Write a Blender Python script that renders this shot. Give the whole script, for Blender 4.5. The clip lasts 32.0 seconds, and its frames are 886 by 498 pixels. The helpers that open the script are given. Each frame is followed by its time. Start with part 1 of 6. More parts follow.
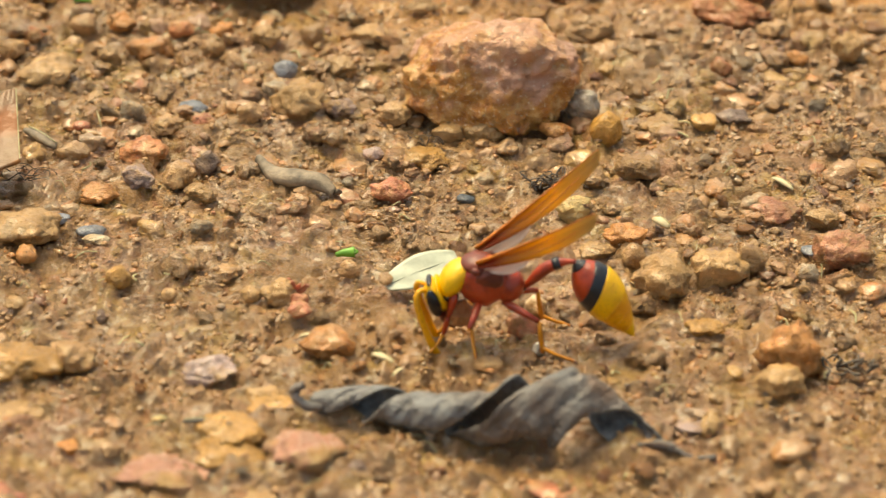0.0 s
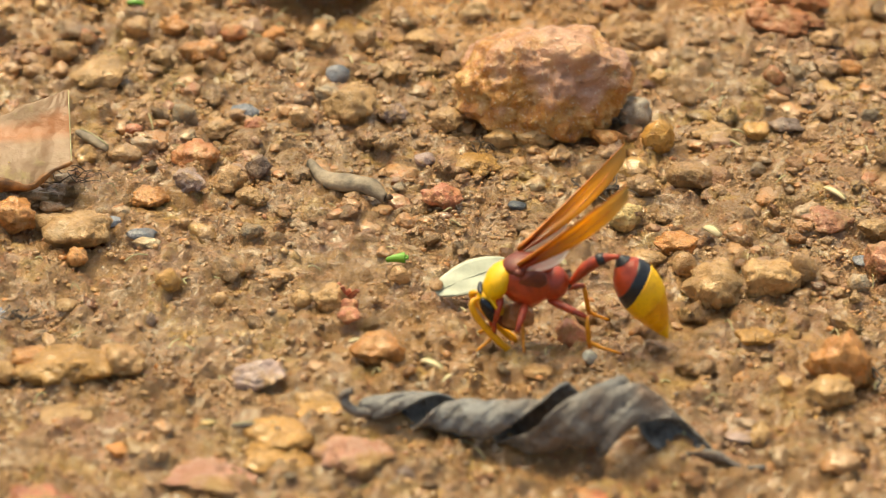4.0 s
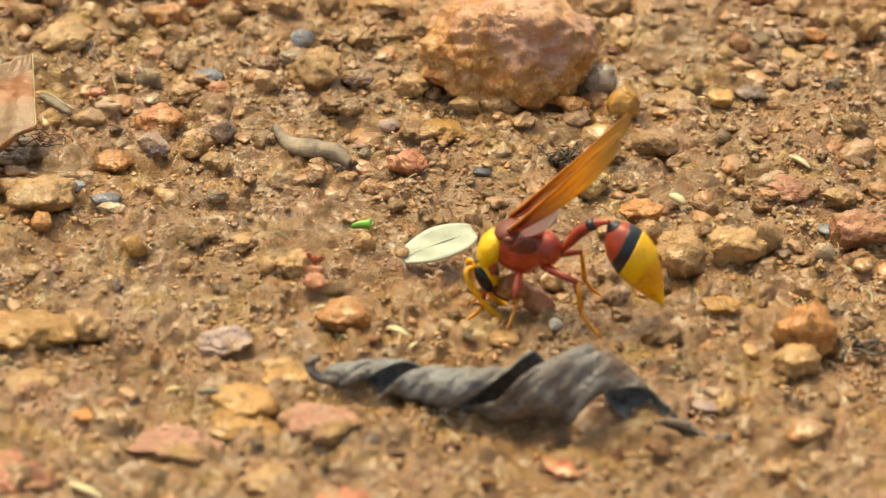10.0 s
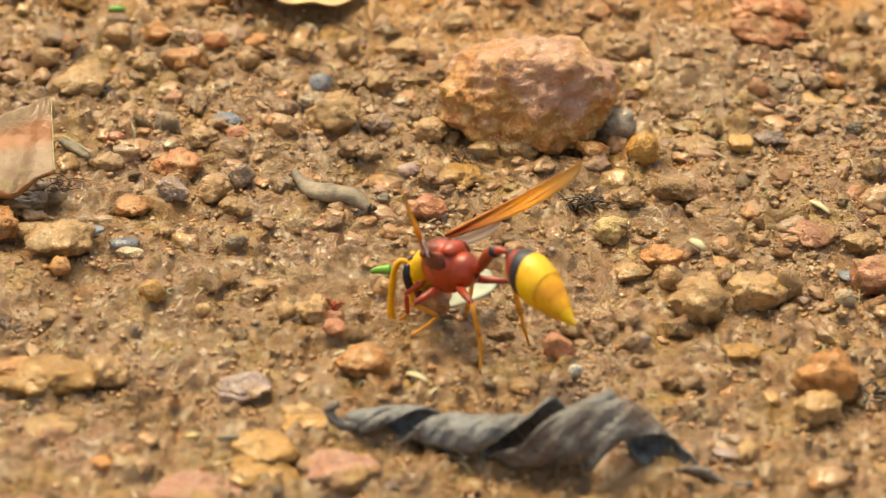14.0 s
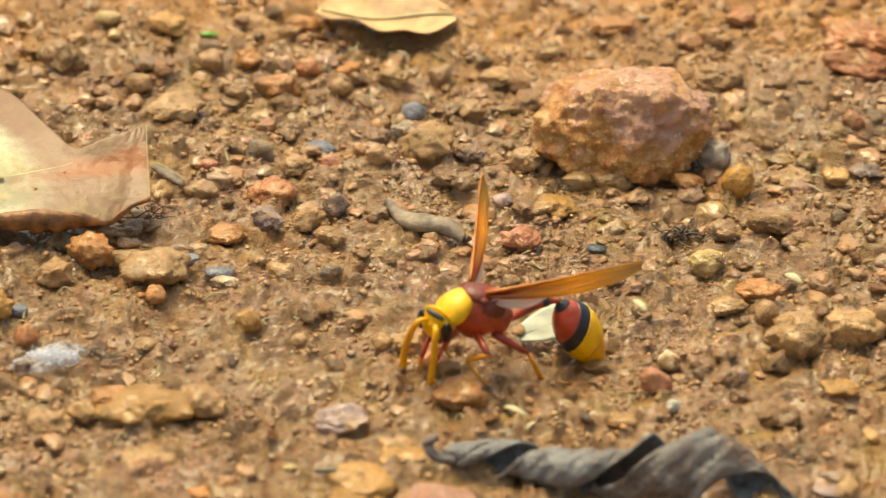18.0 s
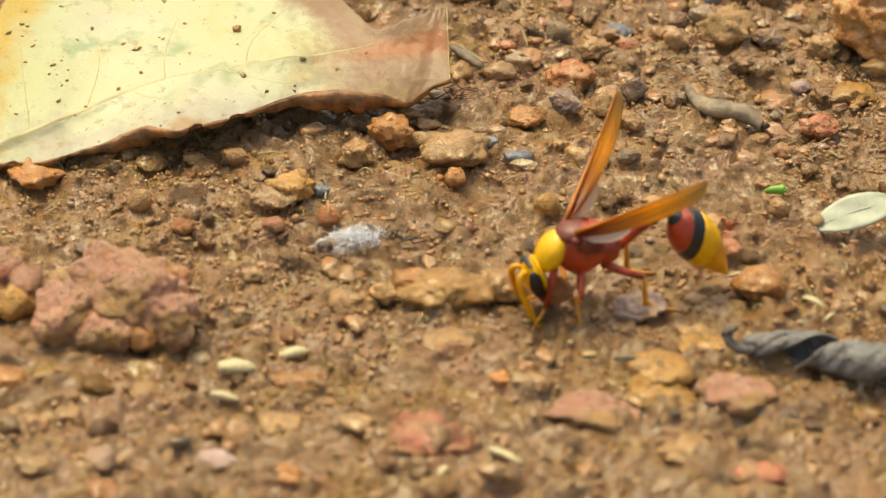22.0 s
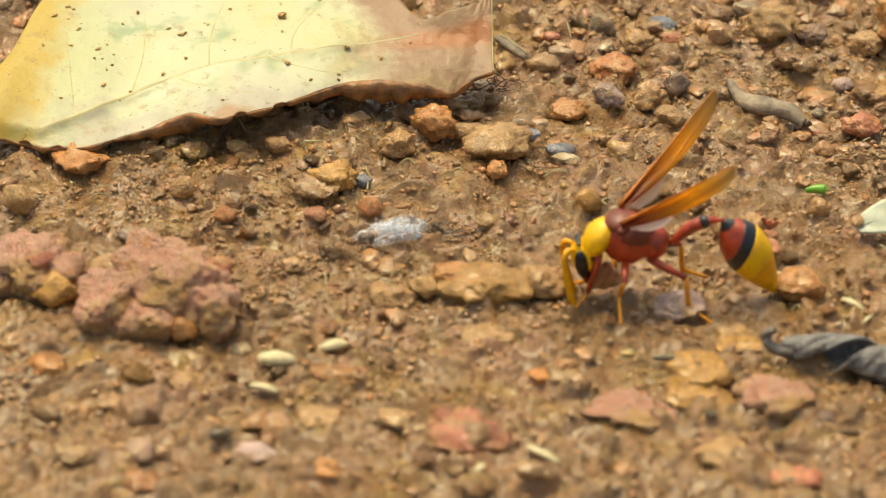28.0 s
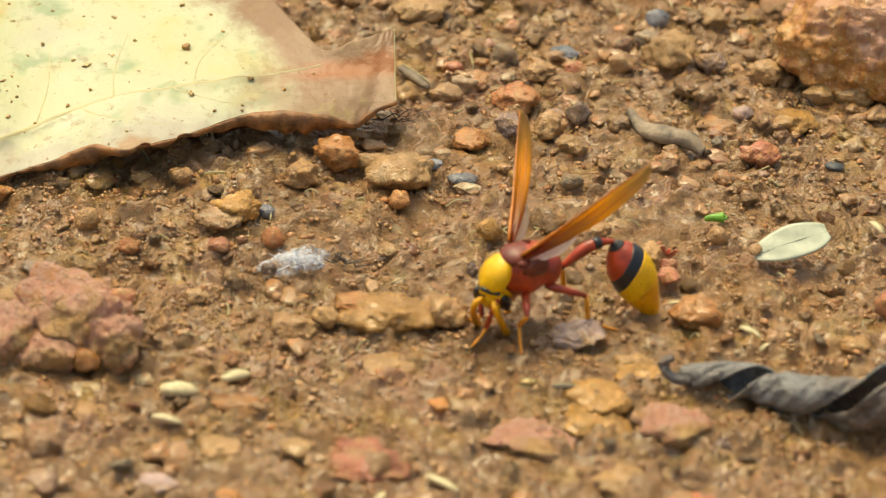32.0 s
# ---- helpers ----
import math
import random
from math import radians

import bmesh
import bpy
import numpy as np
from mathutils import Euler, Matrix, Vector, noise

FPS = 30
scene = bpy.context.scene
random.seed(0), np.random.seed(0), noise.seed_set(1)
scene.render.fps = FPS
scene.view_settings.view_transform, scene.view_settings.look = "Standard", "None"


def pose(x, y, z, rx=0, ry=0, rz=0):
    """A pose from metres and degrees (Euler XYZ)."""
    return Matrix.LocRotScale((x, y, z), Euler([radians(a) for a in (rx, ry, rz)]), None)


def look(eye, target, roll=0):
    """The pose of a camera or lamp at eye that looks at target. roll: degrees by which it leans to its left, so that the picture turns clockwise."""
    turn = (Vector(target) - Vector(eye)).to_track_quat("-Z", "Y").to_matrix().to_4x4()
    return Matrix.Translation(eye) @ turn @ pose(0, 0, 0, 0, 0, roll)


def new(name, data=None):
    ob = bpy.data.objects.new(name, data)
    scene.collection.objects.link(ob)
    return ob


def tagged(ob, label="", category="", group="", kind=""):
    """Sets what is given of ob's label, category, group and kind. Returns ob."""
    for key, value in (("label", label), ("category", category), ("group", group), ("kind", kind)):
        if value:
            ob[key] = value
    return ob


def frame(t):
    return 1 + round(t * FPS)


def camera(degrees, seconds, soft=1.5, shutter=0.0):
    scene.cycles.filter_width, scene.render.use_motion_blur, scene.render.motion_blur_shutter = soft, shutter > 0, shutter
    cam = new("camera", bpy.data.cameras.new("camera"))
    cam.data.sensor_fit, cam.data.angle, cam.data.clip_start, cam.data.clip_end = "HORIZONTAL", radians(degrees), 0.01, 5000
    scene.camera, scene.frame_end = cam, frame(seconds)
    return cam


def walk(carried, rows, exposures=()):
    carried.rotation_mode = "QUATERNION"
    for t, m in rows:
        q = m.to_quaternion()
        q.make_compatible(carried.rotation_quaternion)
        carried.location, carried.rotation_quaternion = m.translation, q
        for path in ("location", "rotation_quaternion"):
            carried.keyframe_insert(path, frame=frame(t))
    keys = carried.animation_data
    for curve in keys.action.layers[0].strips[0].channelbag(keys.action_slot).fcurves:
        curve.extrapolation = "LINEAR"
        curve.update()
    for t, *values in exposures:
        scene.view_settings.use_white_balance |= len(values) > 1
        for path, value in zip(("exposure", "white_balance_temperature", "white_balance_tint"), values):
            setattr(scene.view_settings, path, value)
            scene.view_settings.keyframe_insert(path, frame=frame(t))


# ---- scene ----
from mathutils.bvhtree import BVHTree

# A potter wasp digs in damp, stony red soil. True size: the wasp is about 28 mm long.
cam = camera(15.0, 32.0, soft=1.1, shutter=0.5)
cam.data.dof.use_dof = True
cam.data.dof.focus_distance = 0.389
cam.data.dof.aperture_fstop = 33.0
PATH = [
    (0, (0.00838, -0.32565, 0.19703), (0.00545, 0.00013, 0.00143), 0.92),
    (0.5, (0.00989, -0.32596, 0.19682), (0.00269, -0.00037, 0.00101), 0.72),
    (1, (0.01070, -0.32580, 0.19692), (0.00088, -0.00050, 0.00074), 0.68),
    (1.5, (0.01023, -0.32578, 0.19702), (-0.00102, -0.00055, 0.00080), 0.63),
    (2, (0.00938, -0.32560, 0.19717), (-0.00182, -0.00036, 0.00098), 0.75),
    (2.5, (0.00892, -0.32543, 0.19746), (-0.00187, 0.00020, 0.00188), 0.76),
    (3, (0.00868, -0.32519, 0.19737), (-0.00162, 0.00086, 0.00249), 0.85),
    (3.5, (0.00855, -0.32510, 0.19736), (-0.00113, 0.00086, 0.00228), 0.90),
    (5.5, (0.00701, -0.32495, 0.19646), (0.00264, 0.00023, -0.00010), 1.37),
    (6, (0.00656, -0.32474, 0.19701), (0.00310, 0.00039, 0.00033), 1.48),
    (6.5, (0.00619, -0.32474, 0.19721), (0.00337, 0.00051, 0.00072), 1.55),
    (7, (0.00592, -0.32471, 0.19733), (0.00351, 0.00033, 0.00050), 1.63),
    (7.5, (0.00614, -0.32462, 0.19760), (0.00328, 0.00000, 0.00008), 1.60),
    (8, (0.00649, -0.32443, 0.19785), (0.00316, -0.00016, -0.00023), 1.60),
    (8.5, (0.00613, -0.32444, 0.19760), (0.00304, -0.00034, -0.00078), 1.69),
    (9, (0.00625, -0.32426, 0.19750), (0.00315, -0.00037, -0.00122), 1.75),
    (9.5, (0.00611, -0.32424, 0.19781), (0.00333, -0.00063, -0.00134), 1.80),
    (10, (0.00603, -0.32421, 0.19782), (0.00373, -0.00076, -0.00162), 1.86),
    (10.5, (0.00631, -0.32407, 0.19763), (0.00438, -0.00065, -0.00185), 1.89),
    (11, (0.00654, -0.32414, 0.19760), (0.00555, -0.00061, -0.00171), 1.96),
    (11.5, (0.00684, -0.32415, 0.19774), (0.00638, -0.00045, -0.00131), 1.99),
    (12, (0.00702, -0.32402, 0.19789), (0.00687, 0.00001, -0.00061), 2.04),
    (12.5, (0.00708, -0.32365, 0.19783), (0.00702, 0.00119, 0.00064), 2.09),
    (13, (0.00613, -0.32350, 0.19767), (0.00567, 0.00231, 0.00210), 2.07),
    (13.5, (0.00507, -0.32331, 0.19797), (0.00331, 0.00246, 0.00233), 1.99),
    (14, (0.00471, -0.32281, 0.19800), (0.00134, 0.00280, 0.00211), 1.86),
    (14.5, (0.00461, -0.32248, 0.19827), (0.00013, 0.00326, 0.00264), 1.81),
    (16.5, (0.00221, -0.32159, 0.19817), (-0.00518, 0.00536, 0.00464), 1.71),
    (17, (0.00149, -0.32141, 0.19845), (-0.00648, 0.00543, 0.00475), 1.76),
    (17.5, (0.00108, -0.32120, 0.19903), (-0.00729, 0.00532, 0.00482), 1.84),
    (18, (-0.00097, -0.32078, 0.19931), (-0.00964, 0.00523, 0.00426), 1.94),
    (18.5, (-0.00479, -0.32052, 0.19918), (-0.01535, 0.00442, 0.00245), 2.07),
    (19, (-0.00867, -0.32027, 0.19728), (-0.01874, 0.00389, -0.00075), 2.34),
    (19.5, (-0.01241, -0.31992, 0.19517), (-0.02349, -0.00074, -0.01074), 2.28),
    (20, (-0.01478, -0.31932, 0.19448), (-0.02593, -0.00148, -0.01349), 2.29),
    (20.5, (-0.01533, -0.31868, 0.19520), (-0.02880, -0.00161, -0.01381), 1.98),
    (21, (-0.01231, -0.31888, 0.19839), (-0.03557, -0.00267, -0.01106), 1.37),
    (21.5, (-0.00839, -0.31948, 0.20205), (-0.04160, -0.00342, -0.00629), 0.62),
    (22, (-0.00651, -0.32062, 0.20377), (-0.04230, -0.00600, -0.00630), 0.36),
    (22.5, (-0.00605, -0.32083, 0.20516), (-0.04339, -0.00755, -0.00665), 0.21),
    (23, (-0.00610, -0.32060, 0.20661), (-0.04403, -0.00805, -0.00616), 0.34),
    (23.5, (-0.00605, -0.32043, 0.20816), (-0.04403, -0.00839, -0.00536), 0.52),
    (24, (-0.00639, -0.32020, 0.20974), (-0.04414, -0.00944, -0.00568), 0.64),
    (24.5, (-0.00724, -0.31962, 0.21069), (-0.04519, -0.00915, -0.00510), 0.76),
    (26.5, (-0.00745, -0.31944, 0.20860), (-0.04477, -0.00822, -0.00623), 1.16),
    (27, (-0.00760, -0.31919, 0.20883), (-0.04522, -0.00914, -0.00763), 1.17),
    (27.5, (-0.00793, -0.31899, 0.20901), (-0.04614, -0.00889, -0.00727), 1.15),
    (28, (-0.00794, -0.31894, 0.20919), (-0.04662, -0.00832, -0.00626), 1.15),
    (28.5, (-0.00758, -0.31885, 0.20940), (-0.04535, -0.00781, -0.00561), 1.29),
    (29, (-0.00676, -0.31855, 0.20983), (-0.04239, -0.00693, -0.00470), 1.53),
    (29.5, (-0.00644, -0.31866, 0.20988), (-0.03977, -0.00621, -0.00381), 1.78),
    (30, (-0.00620, -0.31892, 0.20973), (-0.03814, -0.00589, -0.00332), 1.87),
    (30.5, (-0.00610, -0.31909, 0.20962), (-0.03699, -0.00598, -0.00347), 1.86),
    (31, (-0.00586, -0.31926, 0.21018), (-0.03615, -0.00733, -0.00472), 1.81),
    (31.5, (-0.00552, -0.31987, 0.21098), (-0.03604, -0.00696, -0.00246), 1.68),
    (32, (-0.00481, -0.32018, 0.21238), (-0.03570, -0.00763, -0.00153), 1.71),
]
walk(cam, [(t, look(eye, target, roll)) for t, eye, target, roll in PATH], [(0, 0.76, 7500, 1), (14.5, 0.77, 7500, 1), (19, 0.70, 7500, 1), (22, 0.53, 7500, 1), (32, 0.54, 7500, 1)])

# ---- light: bright hazy daylight, a soft warm sun from behind the subject ----
world = bpy.data.worlds.new("sky")
scene.world = world
world.use_nodes = True
wn = world.node_tree.nodes
sky = wn.new("ShaderNodeTexSky")
sky.sky_type, sky.sun_disc = "NISHITA", False
sky.sun_elevation, sky.sun_rotation = radians(67), radians(-35)
sky.dust_density, sky.ozone_density = 6.0, 0.4
world.node_tree.links.new(sky.outputs[0], wn["Background"].inputs[0])
wn["Background"].inputs[1].default_value = 0.15
sun = new("sun", bpy.data.lights.new("sun", "SUN"))
sun.data.energy, sun.data.angle, sun.data.color = 1.45, radians(24), (1.0, 0.90, 0.62)
sun.matrix_world = look((-0.24, 0.34, 1.0), (0, 0, 0))
MM = 0.001


# ---- materials ----
def nodes_of(name):
    m = bpy.data.materials.new(name)
    m.use_nodes = True
    nt = m.node_tree
    return m, nt, nt.nodes["Principled BSDF"]


def put(nt, kind, **values):
    n = nt.nodes.new(kind)
    for key, v in values.items():
        n.inputs[key].default_value = v
    return n


def noise_at(nt, coord, scale, detail=4.0, rough=0.6):
    n = put(nt, "ShaderNodeTexNoise", Scale=scale, Detail=detail, Roughness=rough)
    nt.links.new(coord, n.inputs["Vector"])
    return n.outputs["Fac"]


def ramp_of(nt, fac, stops):
    r = nt.nodes.new("ShaderNodeValToRGB")
    while len(r.color_ramp.elements) < len(stops):
        r.color_ramp.elements.new(0.5)
    for e, (p, c) in zip(r.color_ramp.elements, stops):
        e.position, e.color = p, (*c, 1)
    nt.links.new(fac, r.inputs["Fac"])
    return r.outputs["Color"]


def blend(nt, a, b, fac, mode="MIX"):
    n = nt.nodes.new("ShaderNodeMix")
    n.data_type, n.blend_type = "RGBA", mode
    for sock, v in ((n.inputs["Factor"], fac), (n.inputs["A"], a), (n.inputs["B"], b)):
        if isinstance(v, (int, float)):
            sock.default_value = v
        elif isinstance(v, tuple):
            sock.default_value = (*v, 1)
        else:
            nt.links.new(v, sock)
    return n.outputs["Result"]


def span(nt, v, lo, hi, a, b):
    n = put(nt, "ShaderNodeMapRange", **{"From Min": lo, "From Max": hi, "To Min": a, "To Max": b})
    nt.links.new(v, n.inputs["Value"])
    return n.outputs["Result"]


def relief(nt, b, heights):
    last = None
    for h, strength, depth in heights:
        n = put(nt, "ShaderNodeBump", Strength=strength, Distance=depth)
        nt.links.new(h, n.inputs["Height"])
        if last:
            nt.links.new(last, n.inputs["Normal"])
        last = n.outputs["Normal"]
    nt.links.new(last, b.inputs["Normal"])


def obj_coord(nt):
    return nt.nodes.new("ShaderNodeTexCoord").outputs["Object"]


def stone_mat(name, c, dusty=0.5, islands=False):
    """A weathered laterite stone: base colour with lighter and darker patches, a smear of soil, fine pits."""
    m, nt, b = nodes_of(name)
    co = obj_coord(nt)
    if islands:
        rnd = nt.nodes.new("ShaderNodeNewGeometry").outputs["Random Per Island"]
    else:
        rnd = nt.nodes.new("ShaderNodeObjectInfo").outputs["Random"]
        shift = nt.nodes.new("ShaderNodeVectorMath")
        shift.operation = "ADD"
        nt.links.new(co, shift.inputs[0])
        nt.links.new(rnd, shift.inputs[1])
        co = shift.outputs[0]
    big, mid, fine = noise_at(nt, co, 260, 5, 0.65), noise_at(nt, co, 900, 5, 0.7), noise_at(nt, co, 3600, 3, 0.6)
    dark, light = tuple(v * 0.55 for v in c), tuple(min(1, v * 1.4 + 0.03) for v in c)
    col = ramp_of(nt, big, [(0.3, dark), (0.5, c), (0.72, light)])
    coat = noise_at(nt, co, 420, 6, 0.72)
    mud = ramp_of(nt, mid, [(0.3, (0.36, 0.175, 0.045)), (0.5, (0.50, 0.275, 0.09)), (0.7, (0.62, 0.42, 0.21))])
    col = blend(nt, col, mud, span(nt, coat, 0.45, 0.62, 0, dusty))
    specks = span(nt, fine, 0.70, 0.78, 0, 0.75)
    col = blend(nt, col, (0.62, 0.46, 0.27), specks)
    pits = span(nt, noise_at(nt, co, 2300, 2, 0.5), 0.32, 0.26, 0, 0.8)
    col = blend(nt, col, tuple(v * 0.25 for v in c), pits)
    hsv = nt.nodes.new("ShaderNodeHueSaturation")
    nt.links.new(span(nt, rnd, 0, 1, 0.85, 1.25), hsv.inputs["Value"])
    nt.links.new(col, hsv.inputs["Color"])
    nt.links.new(hsv.outputs[0], b.inputs["Base Color"])
    nt.links.new(span(nt, mid, 0.3, 0.7, 0.32, 0.72), b.inputs["Roughness"])
    nt.links.new(span(nt, big, 0.35, 0.6, 0.15, 0.55), b.inputs["Coat Weight"])
    b.inputs["Coat Roughness"].default_value = 0.27
    relief(nt, b, [(big, 0.8, 0.0012), (coat, 0.8, 0.0008), (mid, 0.8, 0.0006), (fine, 0.7, 0.00022)])
    return m


def mixed_mat():
    """Conglomerate: rose and brick-red lumps in ochre mud, with grey and pale chips."""
    m, nt, b = nodes_of("conglomerate")
    co = obj_coord(nt)
    wide, big, mid, fine = noise_at(nt, co, 130, 4, 0.6), noise_at(nt, co, 300, 5, 0.65), noise_at(nt, co, 900, 5, 0.7), noise_at(nt, co, 3600, 3, 0.6)
    col = ramp_of(nt, big, [(0.30, (0.54, 0.34, 0.16)), (0.42, (0.64, 0.30, 0.19)), (0.52, (0.64, 0.37, 0.25)), (0.62, (0.60, 0.26, 0.11)), (0.75, (0.62, 0.47, 0.33))])
    mud = ramp_of(nt, mid, [(0.3, (0.40, 0.21, 0.06)), (0.55, (0.54, 0.34, 0.11)), (0.72, (0.66, 0.47, 0.23))])
    col = blend(nt, col, mud, span(nt, wide, 0.48, 0.62, 0, 0.75))
    col = blend(nt, col, (0.66, 0.52, 0.34), span(nt, fine, 0.66, 0.76, 0, 0.8))
    nt.links.new(col, b.inputs["Base Color"])
    nt.links.new(span(nt, mid, 0.3, 0.7, 0.3, 0.7), b.inputs["Roughness"])
    relief(nt, b, [(big, 0.9, 0.0018), (mid, 0.8, 0.0008), (fine, 0.7, 0.0003)])
    return m


COLOURS = {
    "tan": (0.48, 0.275, 0.10), "orange": (0.54, 0.215, 0.045), "brown": (0.42, 0.225, 0.08), "slate": (0.22, 0.23, 0.25),
    "red": (0.50, 0.165, 0.075), "grey": (0.40, 0.31, 0.20), "rust": (0.48, 0.16, 0.04), "dark": (0.20, 0.125, 0.085),
    "mauve": (0.44, 0.30, 0.25), "cream": (0.62, 0.47, 0.27), "ochre": (0.52, 0.26, 0.05), "black": (0.035, 0.045, 0.05),
    "honey": (0.50, 0.24, 0.035), "ash": (0.42, 0.35, 0.26), "pink": (0.50, 0.19, 0.08), "yellow": (0.66, 0.45, 0.17), "white": (0.72, 0.66, 0.52),
}
DUSTY = {"slate": 0.15, "honey": 0.15, "ash": 0.4, "ochre": 0.5, "orange": 0.6, "black": 0.1, "white": 0.2, "yellow": 0.25, "dark": 0.3, "rust": 0.8, "red": 0.85, "pink": 0.95}
STONE = {"mixed": mixed_mat()}
STONE.update({k: stone_mat("stone_" + k, c, DUSTY.get(k, 0.9)) for k, c in COLOURS.items()})


def soil_mat():
    m, nt, b = nodes_of("damp_soil")
    co = obj_coord(nt)
    wide, big, mid, fine = noise_at(nt, co, 28, 4), noise_at(nt, co, 120, 6, 0.65), noise_at(nt, co, 620, 6, 0.7), noise_at(nt, co, 2600, 4, 0.7)
    col = ramp_of(nt, big, [(0.28, (0.27, 0.135, 0.044)), (0.5, (0.405, 0.22, 0.082)), (0.7, (0.48, 0.29, 0.13))])
    col = blend(nt, col, ramp_of(nt, mid, [(0.36, (0.29, 0.145, 0.048)), (0.5, (0.43, 0.235, 0.082)), (0.66, (0.60, 0.40, 0.20))]), 0.6)
    col = blend(nt, col, (0.52, 0.24, 0.045), span(nt, wide, 0.45, 0.65, 0, 0.6))
    col = blend(nt, col, (0.56, 0.27, 0.16), span(nt, noise_at(nt, co, 75, 4, 0.6), 0.5, 0.62, 0, 0.75))
    col = blend(nt, col, (0.56, 0.35, 0.06), span(nt, noise_at(nt, co, 150, 4, 0.6), 0.52, 0.62, 0, 0.7))
    # pale specks: light grains, and wet glints painted as colour
    col = blend(nt, col, (0.72, 0.55, 0.33), span(nt, fine, 0.60, 0.68, 0, 0.65))
    # dark specks in the fine hollows, made strong to paint in deeper shade
    col = blend(nt, col, (0.08, 0.038, 0.015), span(nt, fine, 0.43, 0.35, 0, 0.85))
    mottle = noise_at(nt, co, 330, 4, 0.65)
    col = blend(nt, col, (0.52, 0.20, 0.07), span(nt, mottle, 0.42, 0.32, 0, 0.7))
    col = blend(nt, col, (0.52, 0.40, 0.28), span(nt, mottle, 0.58, 0.70, 0, 0.7))
    loose = span(nt, noise_at(nt, co, 85, 4, 0.6), 0.40, 0.58, 0.15, 1)
    warp = nt.nodes.new("ShaderNodeVectorMath")
    warp.operation = "MULTIPLY_ADD"
    warp.inputs[1].default_value = (0.0012, 0.0012, 0.0012)
    shake = put(nt, "ShaderNodeTexNoise", Scale=900, Detail=3)
    nt.links.new(co, shake.inputs["Vector"])
    nt.links.new(shake.outputs["Color"], warp.inputs[0])
    nt.links.new(co, warp.inputs[2])
    grains = []
    for scale, tint in ((620, 0.34), (1500, 0.42)):
        cell = put(nt, "ShaderNodeTexVoronoi", Scale=scale)
        nt.links.new(warp.outputs[0], cell.inputs["Vector"])
        hue = nt.nodes.new("ShaderNodeSeparateColor")
        nt.links.new(cell.outputs["Color"], hue.inputs[0])
        shade = ramp_of(nt, hue.outputs[0], [(0.0, (0.23, 0.11, 0.04)), (0.3, (0.40, 0.22, 0.085)), (0.55, (0.46, 0.20, 0.075)), (0.72, (0.50, 0.31, 0.12)), (0.9, (0.42, 0.28, 0.17)), (1.0, (0.62, 0.46, 0.27))])
        much = nt.nodes.new("ShaderNodeMath")
        much.operation = "MULTIPLY"
        nt.links.new(loose, much.inputs[0])
        much.inputs[1].default_value = tint
        col = blend(nt, col, shade, much.outputs[0])
        dome = nt.nodes.new("ShaderNodeMath")
        dome.operation = "MULTIPLY"
        nt.links.new(span(nt, cell.outputs["Distance"], 0.15, 0.75, 1, 0), dome.inputs[0])
        nt.links.new(loose, dome.inputs[1])
        grains.append(dome.outputs[0])
    # far ground painted bright orange, sunlight put into the soil colour
    sep = nt.nodes.new("ShaderNodeSeparateXYZ")
    nt.links.new(co, sep.inputs[0])
    edge = nt.nodes.new("ShaderNodeMath")
    edge.operation = "ADD"
    nt.links.new(sep.outputs[1], edge.inputs[0])
    nt.links.new(span(nt, wide, 0.3, 0.7, -0.02, 0.02), edge.inputs[1])
    sunlit_strip = nt.nodes.new("ShaderNodeMath")
    sunlit_strip.operation = "MULTIPLY"
    nt.links.new(span(nt, edge.outputs[0], 0.045, 0.075, 0, 0.85), sunlit_strip.inputs[0])
    nt.links.new(span(nt, edge.outputs[0], 0.13, 0.20, 1, 0), sunlit_strip.inputs[1])
    col = blend(nt, col, (0.70, 0.33, 0.075), sunlit_strip.outputs[0])
    nt.links.new(col, b.inputs["Base Color"])
    nt.links.new(span(nt, mid, 0.3, 0.7, 0.24, 0.7), b.inputs["Roughness"])
    nt.links.new(span(nt, big, 0.38, 0.60, 0.12, 0.55), b.inputs["Coat Weight"])
    b.inputs["Coat Roughness"].default_value = 0.24
    relief(nt, b, [(grains[0], 0.7, 0.0009), (grains[1], 0.7, 0.0005), (mid, 1.0, 0.0014), (fine, 1.0, 0.0006), (noise_at(nt, co, 7000, 2), 0.5, 0.00012)])
    return m


SOIL = soil_mat()


def gravel_mat():
    """Crumbs and grit of many colours, one colour a grain."""
    m, nt, b = nodes_of("grit")
    co = obj_coord(nt)
    rnd = nt.nodes.new("ShaderNodeNewGeometry").outputs["Random Per Island"]
    col = ramp_of(nt, rnd, [(0.0, (0.32, 0.145, 0.045)), (0.2, (0.46, 0.245, 0.08)), (0.4, (0.52, 0.19, 0.035)), (0.55, (0.42, 0.23, 0.09)),
                            (0.7, (0.52, 0.29, 0.07)), (0.82, (0.44, 0.16, 0.06)), (0.93, (0.34, 0.25, 0.17)), (1.0, (0.58, 0.43, 0.23))])
    fine = noise_at(nt, co, 2400, 4, 0.7)
    mud = noise_at(nt, co, 500, 5, 0.7)
    col = blend(nt, col, (0.41, 0.235, 0.10), span(nt, mud, 0.40, 0.56, 0, 0.85))
    col = blend(nt, col, (0.66, 0.50, 0.30), span(nt, fine, 0.58, 0.72, 0, 0.7))
    nt.links.new(col, b.inputs["Base Color"])
    b.inputs["Coat Weight"].default_value = 0.6
    b.inputs["Coat Roughness"].default_value = 0.15
    nt.links.new(span(nt, fine, 0.3, 0.7, 0.25, 0.7), b.inputs["Roughness"])
    relief(nt, b, [(mud, 0.9, 0.0009), (fine, 0.8, 0.0004)])
    return m


GRIT = gravel_mat()


